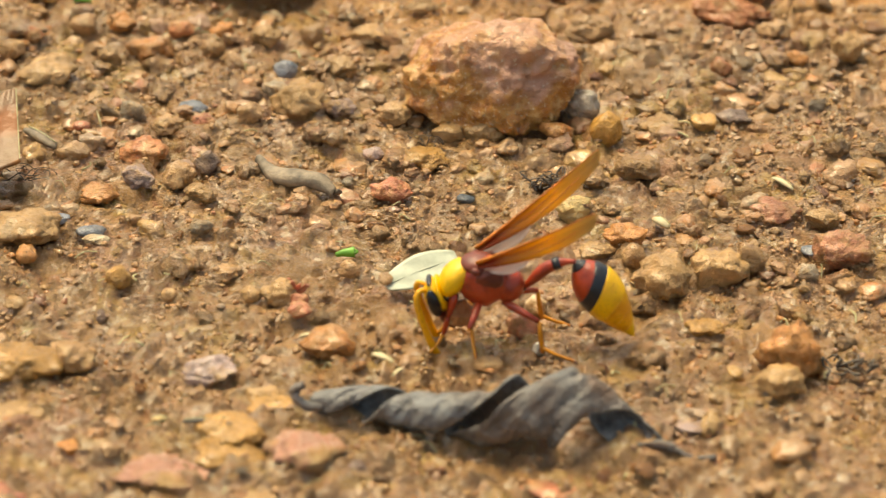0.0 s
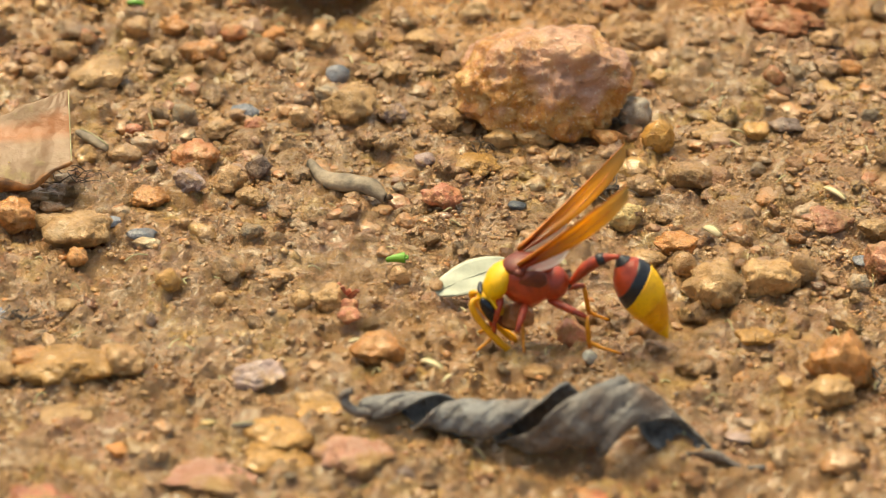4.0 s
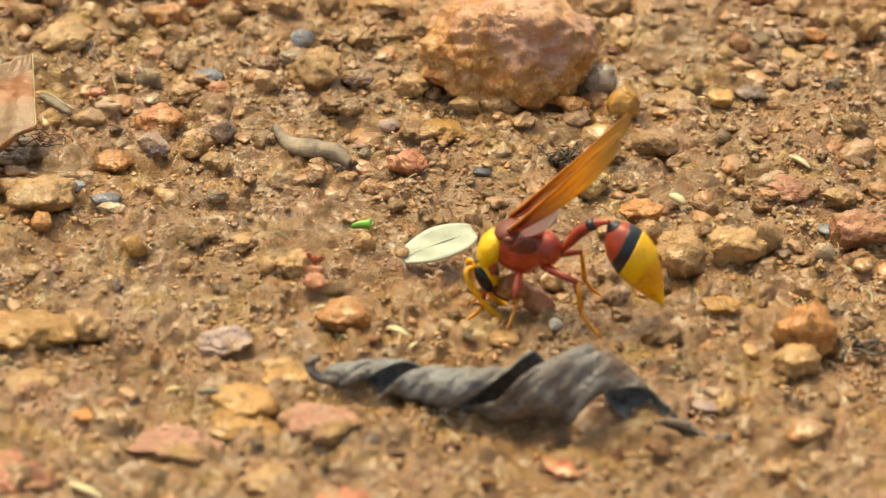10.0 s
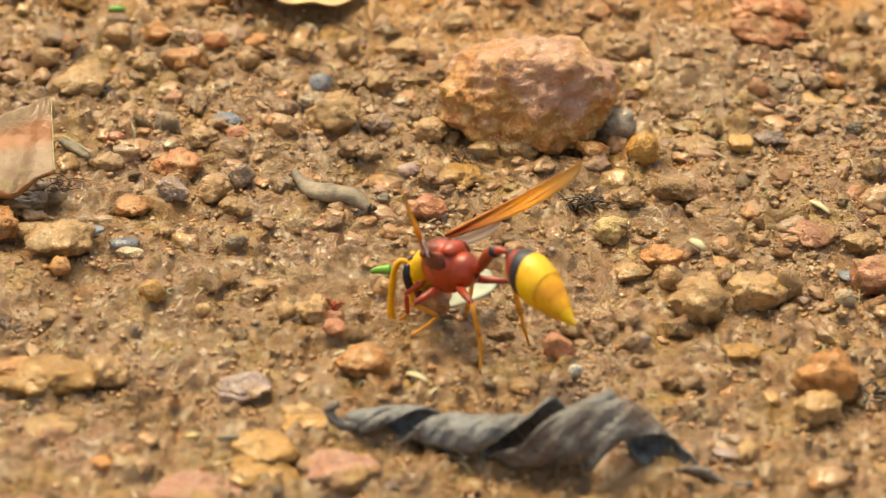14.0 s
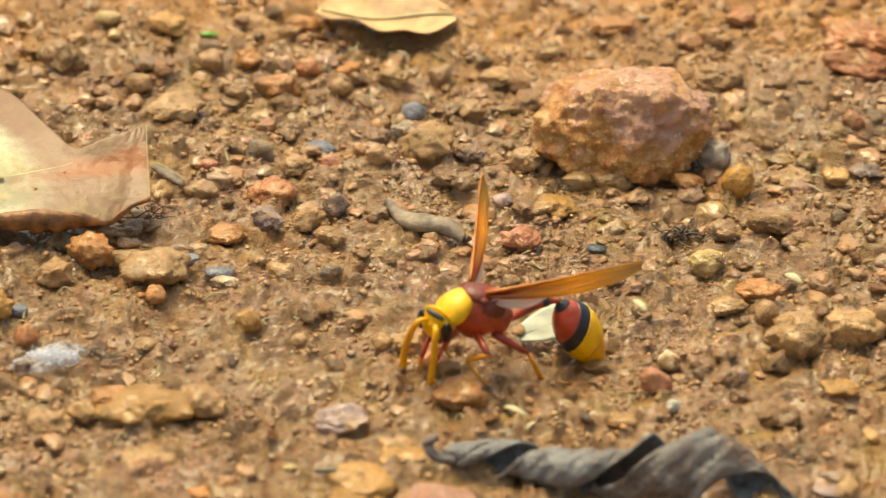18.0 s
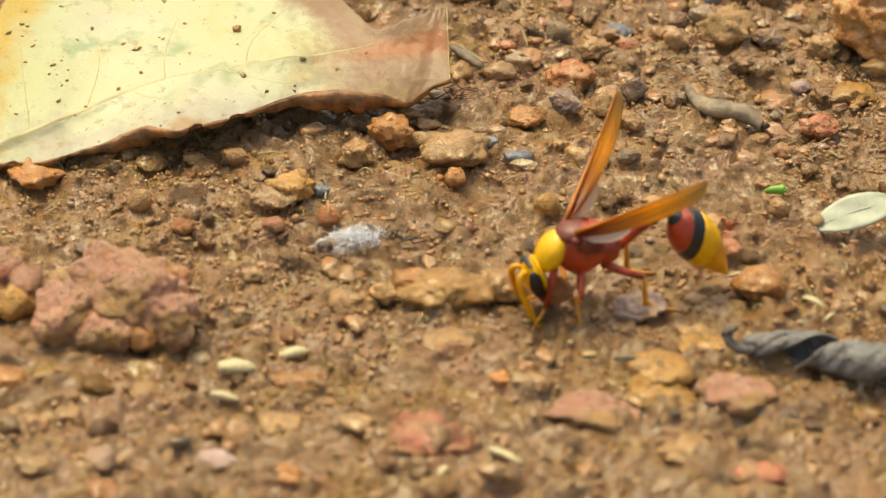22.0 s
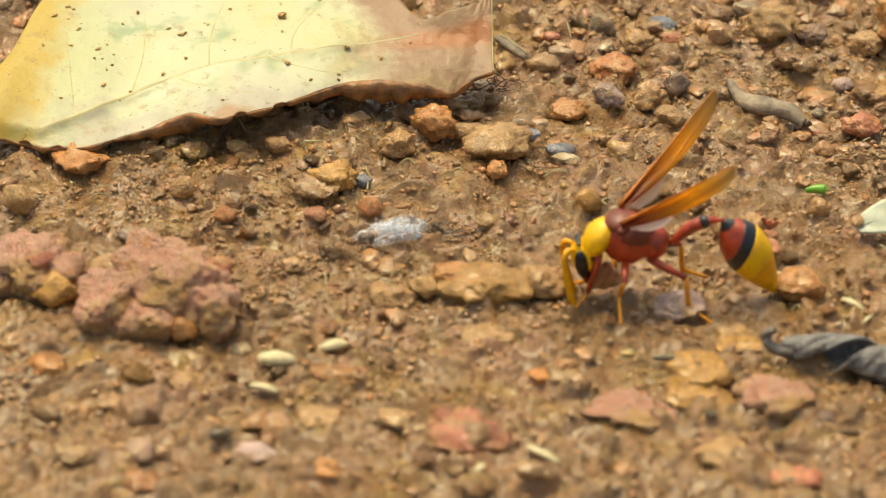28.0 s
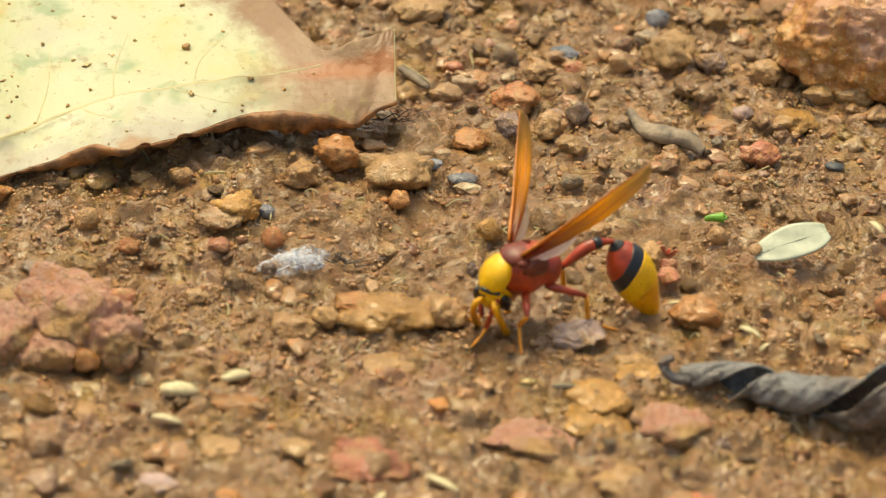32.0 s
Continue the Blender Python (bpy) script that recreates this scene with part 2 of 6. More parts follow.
def plain_mat(name, c, rough=0.5, scale=600, vary=0.35, bump=0.0002, **more):
    m, nt, b = nodes_of(name)
    co = obj_coord(nt)
    a, f = noise_at(nt, co, scale, 4), noise_at(nt, co, scale * 5, 3)
    col = ramp_of(nt, a, [(0.3, tuple(v * (1 - vary) for v in c)), (0.7, tuple(min(1, v * (1 + vary)) for v in c))])
    nt.links.new(col, b.inputs["Base Color"])
    nt.links.new(span(nt, f, 0.3, 0.7, max(0.05, rough - 0.12), rough + 0.12), b.inputs["Roughness"])
    relief(nt, b, [(a, 0.4, bump), (f, 0.4, bump * 0.4)])
    for key, v in more.items():
        b.inputs[key.replace("_", " ")].default_value = v
    return m


def chitin_mat(name, c, dark, share, rough):
    """Insect shell: punctured gloss with darker patches and a faint short down."""
    m, nt, b = nodes_of(name)
    co = obj_coord(nt)
    big, pits, down = noise_at(nt, co, 420, 3, 0.5), noise_at(nt, co, 5200, 2, 0.5), noise_at(nt, co, 14000, 2, 0.6)
    col = blend(nt, c, dark, span(nt, big, 0.62 - 0.3 * share, 0.72 - 0.2 * share, 0, 0.55))
    col = blend(nt, col, tuple(v * 0.35 for v in c), span(nt, pits, 0.40, 0.30, 0, 0.7))
    nt.links.new(col, b.inputs["Base Color"])
    nt.links.new(span(nt, down, 0.3, 0.7, rough - 0.1, rough + 0.2), b.inputs["Roughness"])
    b.inputs["Specular IOR Level"].default_value = 0.45
    b.inputs["Coat Weight"].default_value = 0.25
    b.inputs["Coat Roughness"].default_value = 0.25
    relief(nt, b, [(pits, 0.5, 0.00010), (down, 0.4, 0.00003)])
    return m


CHITIN_RED = chitin_mat("chitin_red", (0.40, 0.042, 0.008), (0.10, 0.014, 0.006), 0.5, 0.30)
CHITIN_BROWN = chitin_mat("chitin_brown", (0.17, 0.026, 0.007), (0.05, 0.010, 0.005), 0.6, 0.45)
CHITIN_BLACK = chitin_mat("chitin_black", (0.010, 0.011, 0.014), (0.004, 0.004, 0.005), 0.4, 0.32)
CHITIN_YELLOW = chitin_mat("chitin_yellow", (0.82, 0.45, 0.003), (0.70, 0.31, 0.003), 0.3, 0.40)
CHITIN_AMBER = chitin_mat("chitin_amber", (0.78, 0.36, 0.003), (0.60, 0.21, 0.003), 0.4, 0.40)
CHITIN_ORANGE = chitin_mat("chitin_orange", (0.70, 0.27, 0.010), (0.42, 0.11, 0.008), 0.4, 0.42)
EYE_BLACK = plain_mat("eye_black", (0.006, 0.006, 0.008), 0.18, 3000, 0.3, 0.00002)


def wing_mat(name, c, tip, alpha):
    """Smoky amber membrane, darker towards the tip, with fine lengthwise folds."""
    m, nt, b = nodes_of(name)
    co = obj_coord(nt)
    sep = nt.nodes.new("ShaderNodeSeparateXYZ")
    nt.links.new(co, sep.inputs[0])
    streak = nt.nodes.new("ShaderNodeMapping")
    streak.inputs["Scale"].default_value = (0.12, 1.0, 1.0)
    nt.links.new(co, streak.inputs["Vector"])
    s = noise_at(nt, streak.outputs[0], 1500, 3)
    col = ramp_of(nt, s, [(0.3, tuple(v * 0.85 for v in c)), (0.5, c), (0.75, tuple(min(1, v * 1.1) for v in c))])
    if alpha > 0.6:
        col = blend(nt, (0.34, 0.05, 0.006), col, span(nt, sep.outputs[0], 0.002, 0.0095, 0, 1))
    col = blend(nt, col, tip, span(nt, sep.outputs[0], 0.010, 0.016, 0, 0.85))
    nt.links.new(col, b.inputs["Base Color"])
    b.inputs["Roughness"].default_value = 0.28
    nt.links.new(span(nt, sep.outputs[0], 0.0085, 0.0172, alpha, alpha * 0.4), b.inputs["Alpha"])
    b.inputs["Subsurface Weight"].default_value = 0.0
    trans = put(nt, "ShaderNodeBsdfTranslucent")
    nt.links.new(col, trans.inputs["Color"])
    mixer = put(nt, "ShaderNodeMixShader", Fac=0.62)
    nt.links.new(b.outputs[0], mixer.inputs[1])
    nt.links.new(trans.outputs[0], mixer.inputs[2])
    nt.links.new(mixer.outputs[0], nt.nodes["Material Output"].inputs["Surface"])
    relief(nt, b, [(s, 0.5, 0.00015)])
    return m


WING = wing_mat("wing_membrane", (1.0, 0.54, 0.05), (0.42, 0.29, 0.12), 0.85)
HINDWING = wing_mat("hindwing_membrane", (0.80, 0.72, 0.66), (0.8, 0.7, 0.6), 0.32)
WING_RIB = plain_mat("wing_rib", (0.50, 0.15, 0.012), 0.35, 800, 0.3, 0.00005)


def big_leaf_mat():
    """Fallen leaf: pale yellow blade, brown and mauve blotches, green stains, rusty tip, pale veins."""
    m, nt, b = nodes_of("fallen_leaf")
    co = obj_coord(nt)
    sep = nt.nodes.new("ShaderNodeSeparateXYZ")
    nt.links.new(co, sep.inputs[0])
    wide, mid, fine = noise_at(nt, co, 45, 4, 0.55), noise_at(nt, co, 160, 5, 0.6), noise_at(nt, co, 1100, 4, 0.6)
    col = ramp_of(nt, wide, [(0.32, (0.42, 0.37, 0.12)), (0.42, (0.43, 0.42, 0.23)), (0.58, (0.44, 0.44, 0.28)), (0.72, (0.38, 0.345, 0.26))])
    col = blend(nt, col, (0.43, 0.40, 0.19), span(nt, mid, 0.52, 0.64, 0, 0.5))
    col = blend(nt, col, (0.22, 0.29, 0.15), span(nt, noise_at(nt, co, 130, 3), 0.57, 0.66, 0, 0.8))
    front = nt.nodes.new("ShaderNodeVectorMath")
    front.operation = "DOT_PRODUCT"
    nt.links.new(co, front.inputs[0])
    front.inputs[1].default_value = (-0.31, 0.95, 0)
    lower = nt.nodes.new("ShaderNodeMath")
    lower.operation = "ADD"
    nt.links.new(front.outputs["Value"], lower.inputs[0])
    nt.links.new(span(nt, noise_at(nt, co, 90, 5, 0.65), 0.3, 0.7, -0.006, 0.006), lower.inputs[1])
    col = blend(nt, col, (0.31, 0.26, 0.205), span(nt, lower.outputs[0], -0.0055, -0.0085, 0, 0.6))
    col = blend(nt, col, (0.29, 0.15, 0.05), span(nt, lower.outputs[0], -0.0115, -0.0155, 0, 0.8))
    side = nt.nodes.new("ShaderNodeVectorMath")
    side.operation = "DOT_PRODUCT"
    nt.links.new(co, side.inputs[0])
    side.inputs[1].default_value = (0.76, 0.65, 0)
    margin = nt.nodes.new("ShaderNodeMath")
    margin.operation = "ADD"
    nt.links.new(side.outputs["Value"], margin.inputs[0])
    nt.links.new(span(nt, mid, 0.3, 0.7, -0.003, 0.003), margin.inputs[1])
    col = blend(nt, col, (0.17, 0.065, 0.016), span(nt, margin.outputs[0], 0.0095, 0.0140, 0, 0.9))
    tip_edge = nt.nodes.new("ShaderNodeMath")
    tip_edge.operation = "ADD"
    nt.links.new(sep.outputs[0], tip_edge.inputs[0])
    nt.links.new(span(nt, mid, 0, 1, -0.007, 0.007), tip_edge.inputs[1])
    col = blend(nt, col, ramp_of(nt, mid, [(0.33, (0.15, 0.055, 0.014)), (0.44, (0.20, 0.098, 0.038)), (0.58, (0.245, 0.145, 0.072)), (0.70, (0.36, 0.27, 0.10))]), span(nt, tip_edge.outputs[0], 0.007, 0.015, 0, 0.92))
    groove = nt.nodes.new("ShaderNodeVectorMath")
    groove.operation = "DOT_PRODUCT"
    nt.links.new(co, groove.inputs[0])
    groove.inputs[1].default_value = (-0.24, 0.97, 0)
    wander = nt.nodes.new("ShaderNodeMath")
    wander.operation = "ADD"
    nt.links.new(groove.outputs["Value"], wander.inputs[0])
    nt.links.new(span(nt, mid, 0.3, 0.7, -0.0008, 0.0008), wander.inputs[1])
    band = nt.nodes.new("ShaderNodeMath")
    band.operation = "MULTIPLY"
    nt.links.new(span(nt, wander.outputs[0], -0.0026, -0.0012, 0, 1), band.inputs[0])
    nt.links.new(span(nt, wander.outputs[0], 0.0002, 0.0014, 1, 0), band.inputs[1])
    rust = nt.nodes.new("ShaderNodeMath")
    rust.operation = "MULTIPLY"
    nt.links.new(band.outputs[0], rust.inputs[0])
    nt.links.new(span(nt, tip_edge.outputs[0], 0.010, 0.018, 0, 0.85), rust.inputs[1])
    col = blend(nt, col, (0.29, 0.085, 0.010), rust.outputs[0])
    col = blend(nt, col, (0.30, 0.33, 0.11), span(nt, tip_edge.outputs[0], -0.017, -0.0215, 0, 0.35))
    col = blend(nt, col, (0.40, 0.27, 0.03), span(nt, tip_edge.outputs[0], -0.0225, -0.0265, 0, 0.95))
    col = blend(nt, col, (0.22, 0.12, 0.04), span(nt, noise_at(nt, co, 420, 4, 0.7), 0.58, 0.70, 0, 0.45))
    col = blend(nt, col, (0.18, 0.075, 0.02), span(nt, fine, 0.64, 0.72, 0, 0.8))
    nt.links.new(col, b.inputs["Base Color"])
    nt.links.new(span(nt, mid, 0.3, 0.7, 0.35, 0.6), b.inputs["Roughness"])
    relief(nt, b, [(mid, 0.5, 0.0007), (noise_at(nt, co, 420, 4, 0.7), 0.5, 0.0003), (fine, 0.4, 0.00015)])
    return m


def dead_leaf_mat():
    """Rotten leaf: slate grey and brown stains, fine cross veins, a dull damp gloss."""
    m, nt, b = nodes_of("dead_leaf")
    co = obj_coord(nt)
    wide, mid, fine = noise_at(nt, co, 110, 4, 0.6), noise_at(nt, co, 420, 5, 0.65), noise_at(nt, co, 1800, 4, 0.7)
    veins = put(nt, "ShaderNodeTexVoronoi", Scale=650)
    veins.feature = "DISTANCE_TO_EDGE"
    nt.links.new(co, veins.inputs["Vector"])
    col = ramp_of(nt, wide, [(0.36, (0.155, 0.10, 0.065)), (0.5, (0.14, 0.12, 0.10)), (0.64, (0.17, 0.165, 0.155))])
    col = blend(nt, col, (0.045, 0.034, 0.027), span(nt, mid, 0.46, 0.34, 0, 0.75))
    col = blend(nt, col, (0.28, 0.255, 0.22), span(nt, mid, 0.56, 0.70, 0, 0.7))
    col = blend(nt, col, (0.34, 0.20, 0.09), span(nt, fine, 0.64, 0.72, 0, 0.6))
    nt.links.new(col, b.inputs["Base Color"])
    nt.links.new(span(nt, mid, 0.3, 0.7, 0.32, 0.6), b.inputs["Roughness"])
    relief(nt, b, [(mid, 0.8, 0.0008), (span(nt, veins.outputs["Distance"], 0, 0.25, 1, 0), 0.4, 0.0002), (fine, 0.5, 0.0002)])
    return m


LEAF = big_leaf_mat()
LEAF_RIM = plain_mat("leaf_rim", (0.21, 0.09, 0.026), 0.5, 380, 0.75, 0.0006)
LEAF_VEIN = plain_mat("leaf_vein", (0.42, 0.37, 0.18), 0.5, 300, 0.2, 0.0001)
DEAD_LEAF = dead_leaf_mat()
LEAFLET = plain_mat("leaflet", (0.43, 0.45, 0.33), 0.5, 350, 0.18, 0.0002)
DRY_LEAF = plain_mat("dry_leaf", (0.46, 0.28, 0.12), 0.6, 150, 0.5, 0.0006)
HUSK = plain_mat("husk", (0.58, 0.48, 0.27), 0.5, 900, 0.2, 0.0001)
FLUFF = plain_mat("fluff", (0.70, 0.73, 0.78), 0.8, 900, 0.25, 0.0006)
FLUFF_FIBRE = plain_mat("fluff_fibre", (0.72, 0.75, 0.80), 0.8, 900, 0.15, 0.00005)
fluff_co = obj_coord(FLUFF.node_tree)
FLUFF.node_tree.links.new(span(FLUFF.node_tree, noise_at(FLUFF.node_tree, fluff_co, 1300, 5, 0.7), 0.40, 0.64, 0.0, 0.55), FLUFF.node_tree.nodes["Principled BSDF"].inputs["Alpha"])
GREEN = plain_mat("green_bud", (0.14, 0.33, 0.03), 0.35, 700, 0.3, 0.0001)
SEEDPOD = plain_mat("seed_pod", (0.20, 0.15, 0.095), 0.6, 420, 0.65, 0.0006)
FIBRE = plain_mat("dark_fibre", (0.10, 0.07, 0.045), 0.6, 900, 0.4, 0.0002)
REDBUD = plain_mat("red_bud", (0.55, 0.20, 0.11), 0.5, 900, 0.4, 0.0002)


# ---- ground ----
def lattice(ix, iy, seed):
    h = (ix * 374761393 + iy * 668265263 + seed * 974634777) & 0xFFFFFFFF
    h = ((h ^ (h >> 13)) * 1274126177) & 0xFFFFFFFF
    return ((h ^ (h >> 16)) & 0xFFFF) / 65535.0


def value_noise(x, y, seed):
    x, y = np.asarray(x, float), np.asarray(y, float)
    ix, iy = np.floor(x).astype(np.int64), np.floor(y).astype(np.int64)
    fx, fy = x - ix, y - iy
    fx, fy = fx * fx * (3 - 2 * fx), fy * fy * (3 - 2 * fy)
    a, b = lattice(ix, iy, seed), lattice(ix + 1, iy, seed)
    c, d = lattice(ix, iy + 1, seed), lattice(ix + 1, iy + 1, seed)
    return (a + (b - a) * fx) * (1 - fy) + (c + (d - c) * fx) * fy


def height(x, y):
    """Height of the soil, in metres: low swells, clods and crumbs."""
    x, y = np.asarray(x, float) * 1000, np.asarray(y, float) * 1000
    wx, wy = x + 3 * value_noise(x / 7, y / 7, 11), y + 3 * value_noise(x / 7, y / 7, 12)
    wx, wy = wx + 1.5 * value_noise(x / 1.7, y / 1.7, 13), wy + 1.5 * value_noise(x / 1.7, y / 1.7, 14)
    z = 1.5 * (value_noise(x / 24, y / 24, 1) - 0.5) + 1.1 * (value_noise(wx / 9, wy / 9, 2) - 0.5)
    z += 0.8 * (np.abs(2 * value_noise(wx / 4.2, wy / 4.2, 3) - 1) - 0.5)
    patch = value_noise(x / 14, y / 14, 9)
    for cell, tall, seed in ((6.5, 0.8, 51), (3.1, 0.65, 61), (1.7, 0.5, 71)):
        cx, cy = np.floor(wx / cell).astype(np.int64), np.floor(wy / cell).astype(np.int64)
        dome = np.zeros_like(wx)
        for i in (-1, 0, 1):
            for j in (-1, 0, 1):
                qx, qy = (cx + i + 0.15 + 0.7 * lattice(cx + i, cy + j, seed)) * cell, (cy + j + 0.15 + 0.7 * lattice(cx + i, cy + j, seed + 1)) * cell
                r = cell * (0.12 + 0.5 * lattice(cx + i, cy + j, seed + 2))
                d = np.hypot(wx - qx, (wy - qy) * 1.1) / r
                dome = np.maximum(dome, np.sqrt(np.clip(1 - d * d, 0, 1)) * tall * r / cell * 1.6)
        z += dome
    z += (0.35 + 0.8 * patch) * (np.abs(2 * value_noise(wx / 1.9, wy / 1.9, 4) - 1) - 0.5)
    z += (0.25 + 0.45 * patch) * (value_noise(wx / 0.9, wy / 0.9, 5) - 0.5)
    return (z - 0.5) * MM


def away(start, end, n):
    return [start * (end / start) ** (k / n) for k in range(1, n + 1)]


def mesh_of(name, verts, faces, material, smooth=True):
    me = bpy.data.meshes.new(name)
    me.from_pydata([tuple(v) for v in verts], [], faces)
    for m in material if isinstance(material, (list, tuple)) else [material]:
        me.materials.append(m)
    if smooth:
        me.polygons.foreach_set("use_smooth", [True] * len(me.polygons))
    me.update()
    return me


def build_ground():
    gx = np.arange(-0.120, 0.0901, 0.00036)
    gy = np.arange(-0.075, 0.1451, 0.00036)
    far = away(0.002, 400.0, 36)
    xs = np.r_[[gx[0] - f for f in far[::-1]], gx, [gx[-1] + f for f in far]]
    ys = np.r_[[gy[0] - f for f in far[::-1]], gy, [gy[-1] + f for f in far]]
    X, Y = np.meshgrid(xs, ys)
    Z = height(X, Y)
    nx, ny = len(xs), len(ys)
    me = bpy.data.meshes.new("ground")
    co = np.stack([X, Y, Z], -1).reshape(-1, 3).astype(np.float32)
    i = (np.arange(ny - 1)[:, None] * nx + np.arange(nx - 1)).ravel()
    quads = np.stack([i, i + 1, i + nx + 1, i + nx], 1).astype(np.int32)
    me.vertices.add(len(co))
    me.vertices.foreach_set("co", co.ravel())
    me.loops.add(quads.size)
    me.loops.foreach_set("vertex_index", quads.ravel())
    me.polygons.add(len(quads))
    me.polygons.foreach_set("loop_start", np.arange(0, quads.size, 4, dtype=np.int32))
    me.update(calc_edges=True)
    me.polygons.foreach_set("use_smooth", np.ones(len(quads), dtype=bool))
    me.materials.append(SOIL)
    return tagged(new("ground", me), "damp ochre-brown stony soil with clods", "ground", kind="structure")


build_ground()


# ---- building helpers ----
def part(name, bm, material, parent, label=""):
    """Links a bmesh as one mesh object under a thing or a part."""
    me = bpy.data.meshes.new(name)
    bm.to_mesh(me)
    bm.free()
    for m in material if isinstance(material, (list, tuple)) else [material]:
        me.materials.append(m)
    me.polygons.foreach_set("use_smooth", [True] * len(me.polygons))
    ob = new(name, me)
    ob.parent = parent
    return tagged(ob, label)


def tube(points, radii, n=10, close=True):
    """A round tube along points, with a radius (or a pair of them) at each."""
    bm = bmesh.new()
    pts = [Vector(p) for p in points]
    rings, up = [], Vector((0.013, 0.37, 0.93)).normalized()
    for k, p in enumerate(pts):
        d = (pts[min(k + 1, len(pts) - 1)] - pts[max(k - 1, 0)]).normalized()
        side = up.cross(d)
        side = side.normalized() if side.length > 1e-4 else Vector((0, 1, 0))
        top = d.cross(side)
        r = radii[k] if isinstance(radii[k], tuple) else (radii[k], radii[k])
        rings.append([bm.verts.new(p + side * (r[0] * math.cos(a)) + top * (r[1] * math.sin(a))) for a in (2 * math.pi * i / n for i in range(n))])
    for a, b in zip(rings, rings[1:]):
        for i in range(n):
            bm.faces.new((a[i], a[(i + 1) % n], b[(i + 1) % n], b[i]))
    if close:
        bm.faces.new(rings[0][::-1])
        bm.faces.new(rings[-1])
    return bm


def smooth_line(points, per=6):
    """Points on a smooth line through the given ones."""
    p = [Vector(v) for v in points]
    p = [p[0] * 2 - p[1]] + p + [p[-1] * 2 - p[-2]]
    out = []
    for k in range(1, len(p) - 2):
        for s in range(per):
            t = s / per
            a, b, c, d = p[k - 1], p[k], p[k + 1], p[k + 2]
            out.append(0.5 * (2 * b + (c - a) * t + (2 * a - 5 * b + 4 * c - d) * t * t + (3 * b - a - 3 * c + d) * t**3))
    out.append(p[-2])
    return out


def blob(rx, ry, rz, at=(0, 0, 0), turn=(0, 0, 0), detail=3, rough=0.0, seed=0):
    """A rounded body with the given half-axes."""
    bm = bmesh.new()
    bmesh.ops.create_icosphere(bm, subdivisions=detail, radius=1)
    e = Euler([radians(a) for a in turn]).to_matrix()
    for v in bm.verts:
        f = 1 + rough * noise.noise(v.co * 1.7 + Vector((seed * 3.1, seed * 1.7, 0)))
        v.co = e @ Vector((v.co.x * rx * f, v.co.y * ry * f, v.co.z * rz * f)) + Vector(at)
    return bm


# ---- stones ----
def ground_z(x, y):
    return float(height(x * MM, y * MM))


TAKEN = []
count_stones = [0]


def stone_mesh(w, d, h, seed, detail, sharp, rough=1.0):
    """A stone worn from a block: cut by a few planes, roughened at two scales."""
    rng = random.Random(seed)
    bm = bmesh.new()
    bmesh.ops.create_icosphere(bm, subdivisions=detail, radius=1)
    cuts = []
    for _ in range(9):
        n = Vector((rng.gauss(0, 1), rng.gauss(0, 1), rng.gauss(0, 1))).normalized()
        cuts.append((n, rng.uniform(0.55, 0.88) if sharp else rng.uniform(0.74, 0.98)))
    off = Vector((rng.uniform(0, 50), rng.uniform(0, 50), rng.uniform(0, 50)))
    for v in bm.verts:
        p = v.co.copy()
        for n, k in cuts:
            over = p.dot(n) - k
            if over > 0:
                p -= n * over * 0.85
        q = Vector((p.x, p.y * d / w, p.z * h / w))
        r = 0.26 * noise.noise(p * 1.3 + off) + (0.22 if sharp else 0.15) * noise.noise(q * 3.4 + off) + (0.14 if sharp else 0.07) * noise.noise(q * 8 + off)
        if sharp:
            r -= 0.07 * max(0.0, noise.noise(q * 5 + off * 2) - 0.15)
        p *= 1 + r * rough
        v.co = p
    for k, size in enumerate((w, d, h)):
        lo, hi = min(v.co[k] for v in bm.verts), max(v.co[k] for v in bm.verts)
        for v in bm.verts:
            v.co[k] = (v.co[k] - (lo + hi) / 2) * size / (hi - lo)
    me = bpy.data.meshes.new("stone")
    bm.to_mesh(me)
    bm.free()
    me.polygons.foreach_set("use_smooth", [True] * len(me.polygons))
    return me


def stone(name, x, y, w, d, h, colour, label):
    """One stone at x, y, of the given width, depth and height, all in millimetres."""
    count_stones[0] += 1
    if y < -30:
        h *= 0.5
    seed = count_stones[0] * 17 + 3
    me = stone_mesh(w * MM, d * MM, h * MM, seed, 5 if w > 9 else 4 if w > 4 else 3, w > 3 and colour not in ("slate", "black", "white", "honey", "ash", "yellow"), 0.6 if colour in ("slate", "black", "honey") else 1.0)
    me.name = name
    me.materials.append(STONE["mixed" if y < -30 and colour == "pink" else colour])
    ob = new(name, me)
    bed = sum(ground_z(x + a * w, y + b * w) for a, b in ((0, 0), (0.5, 0), (-0.5, 0), (0, -0.5))) / 4 / MM
    z = bed + h * (0.08 if y < -28 else 0.28 if w > 6 else 0.4)
    y -= (z - h * 0.45) * 1.58
    ob.location = (x * MM, y * MM, z * MM)
    ob.rotation_euler = (0, 0, radians((seed * 37) % 40 - 20))
    TAKEN.append((x, y, max(w, d) / 2))
    return tagged(ob, label, "stone" if name == "stone" else "pebble", "stones and pebbles on the soil")


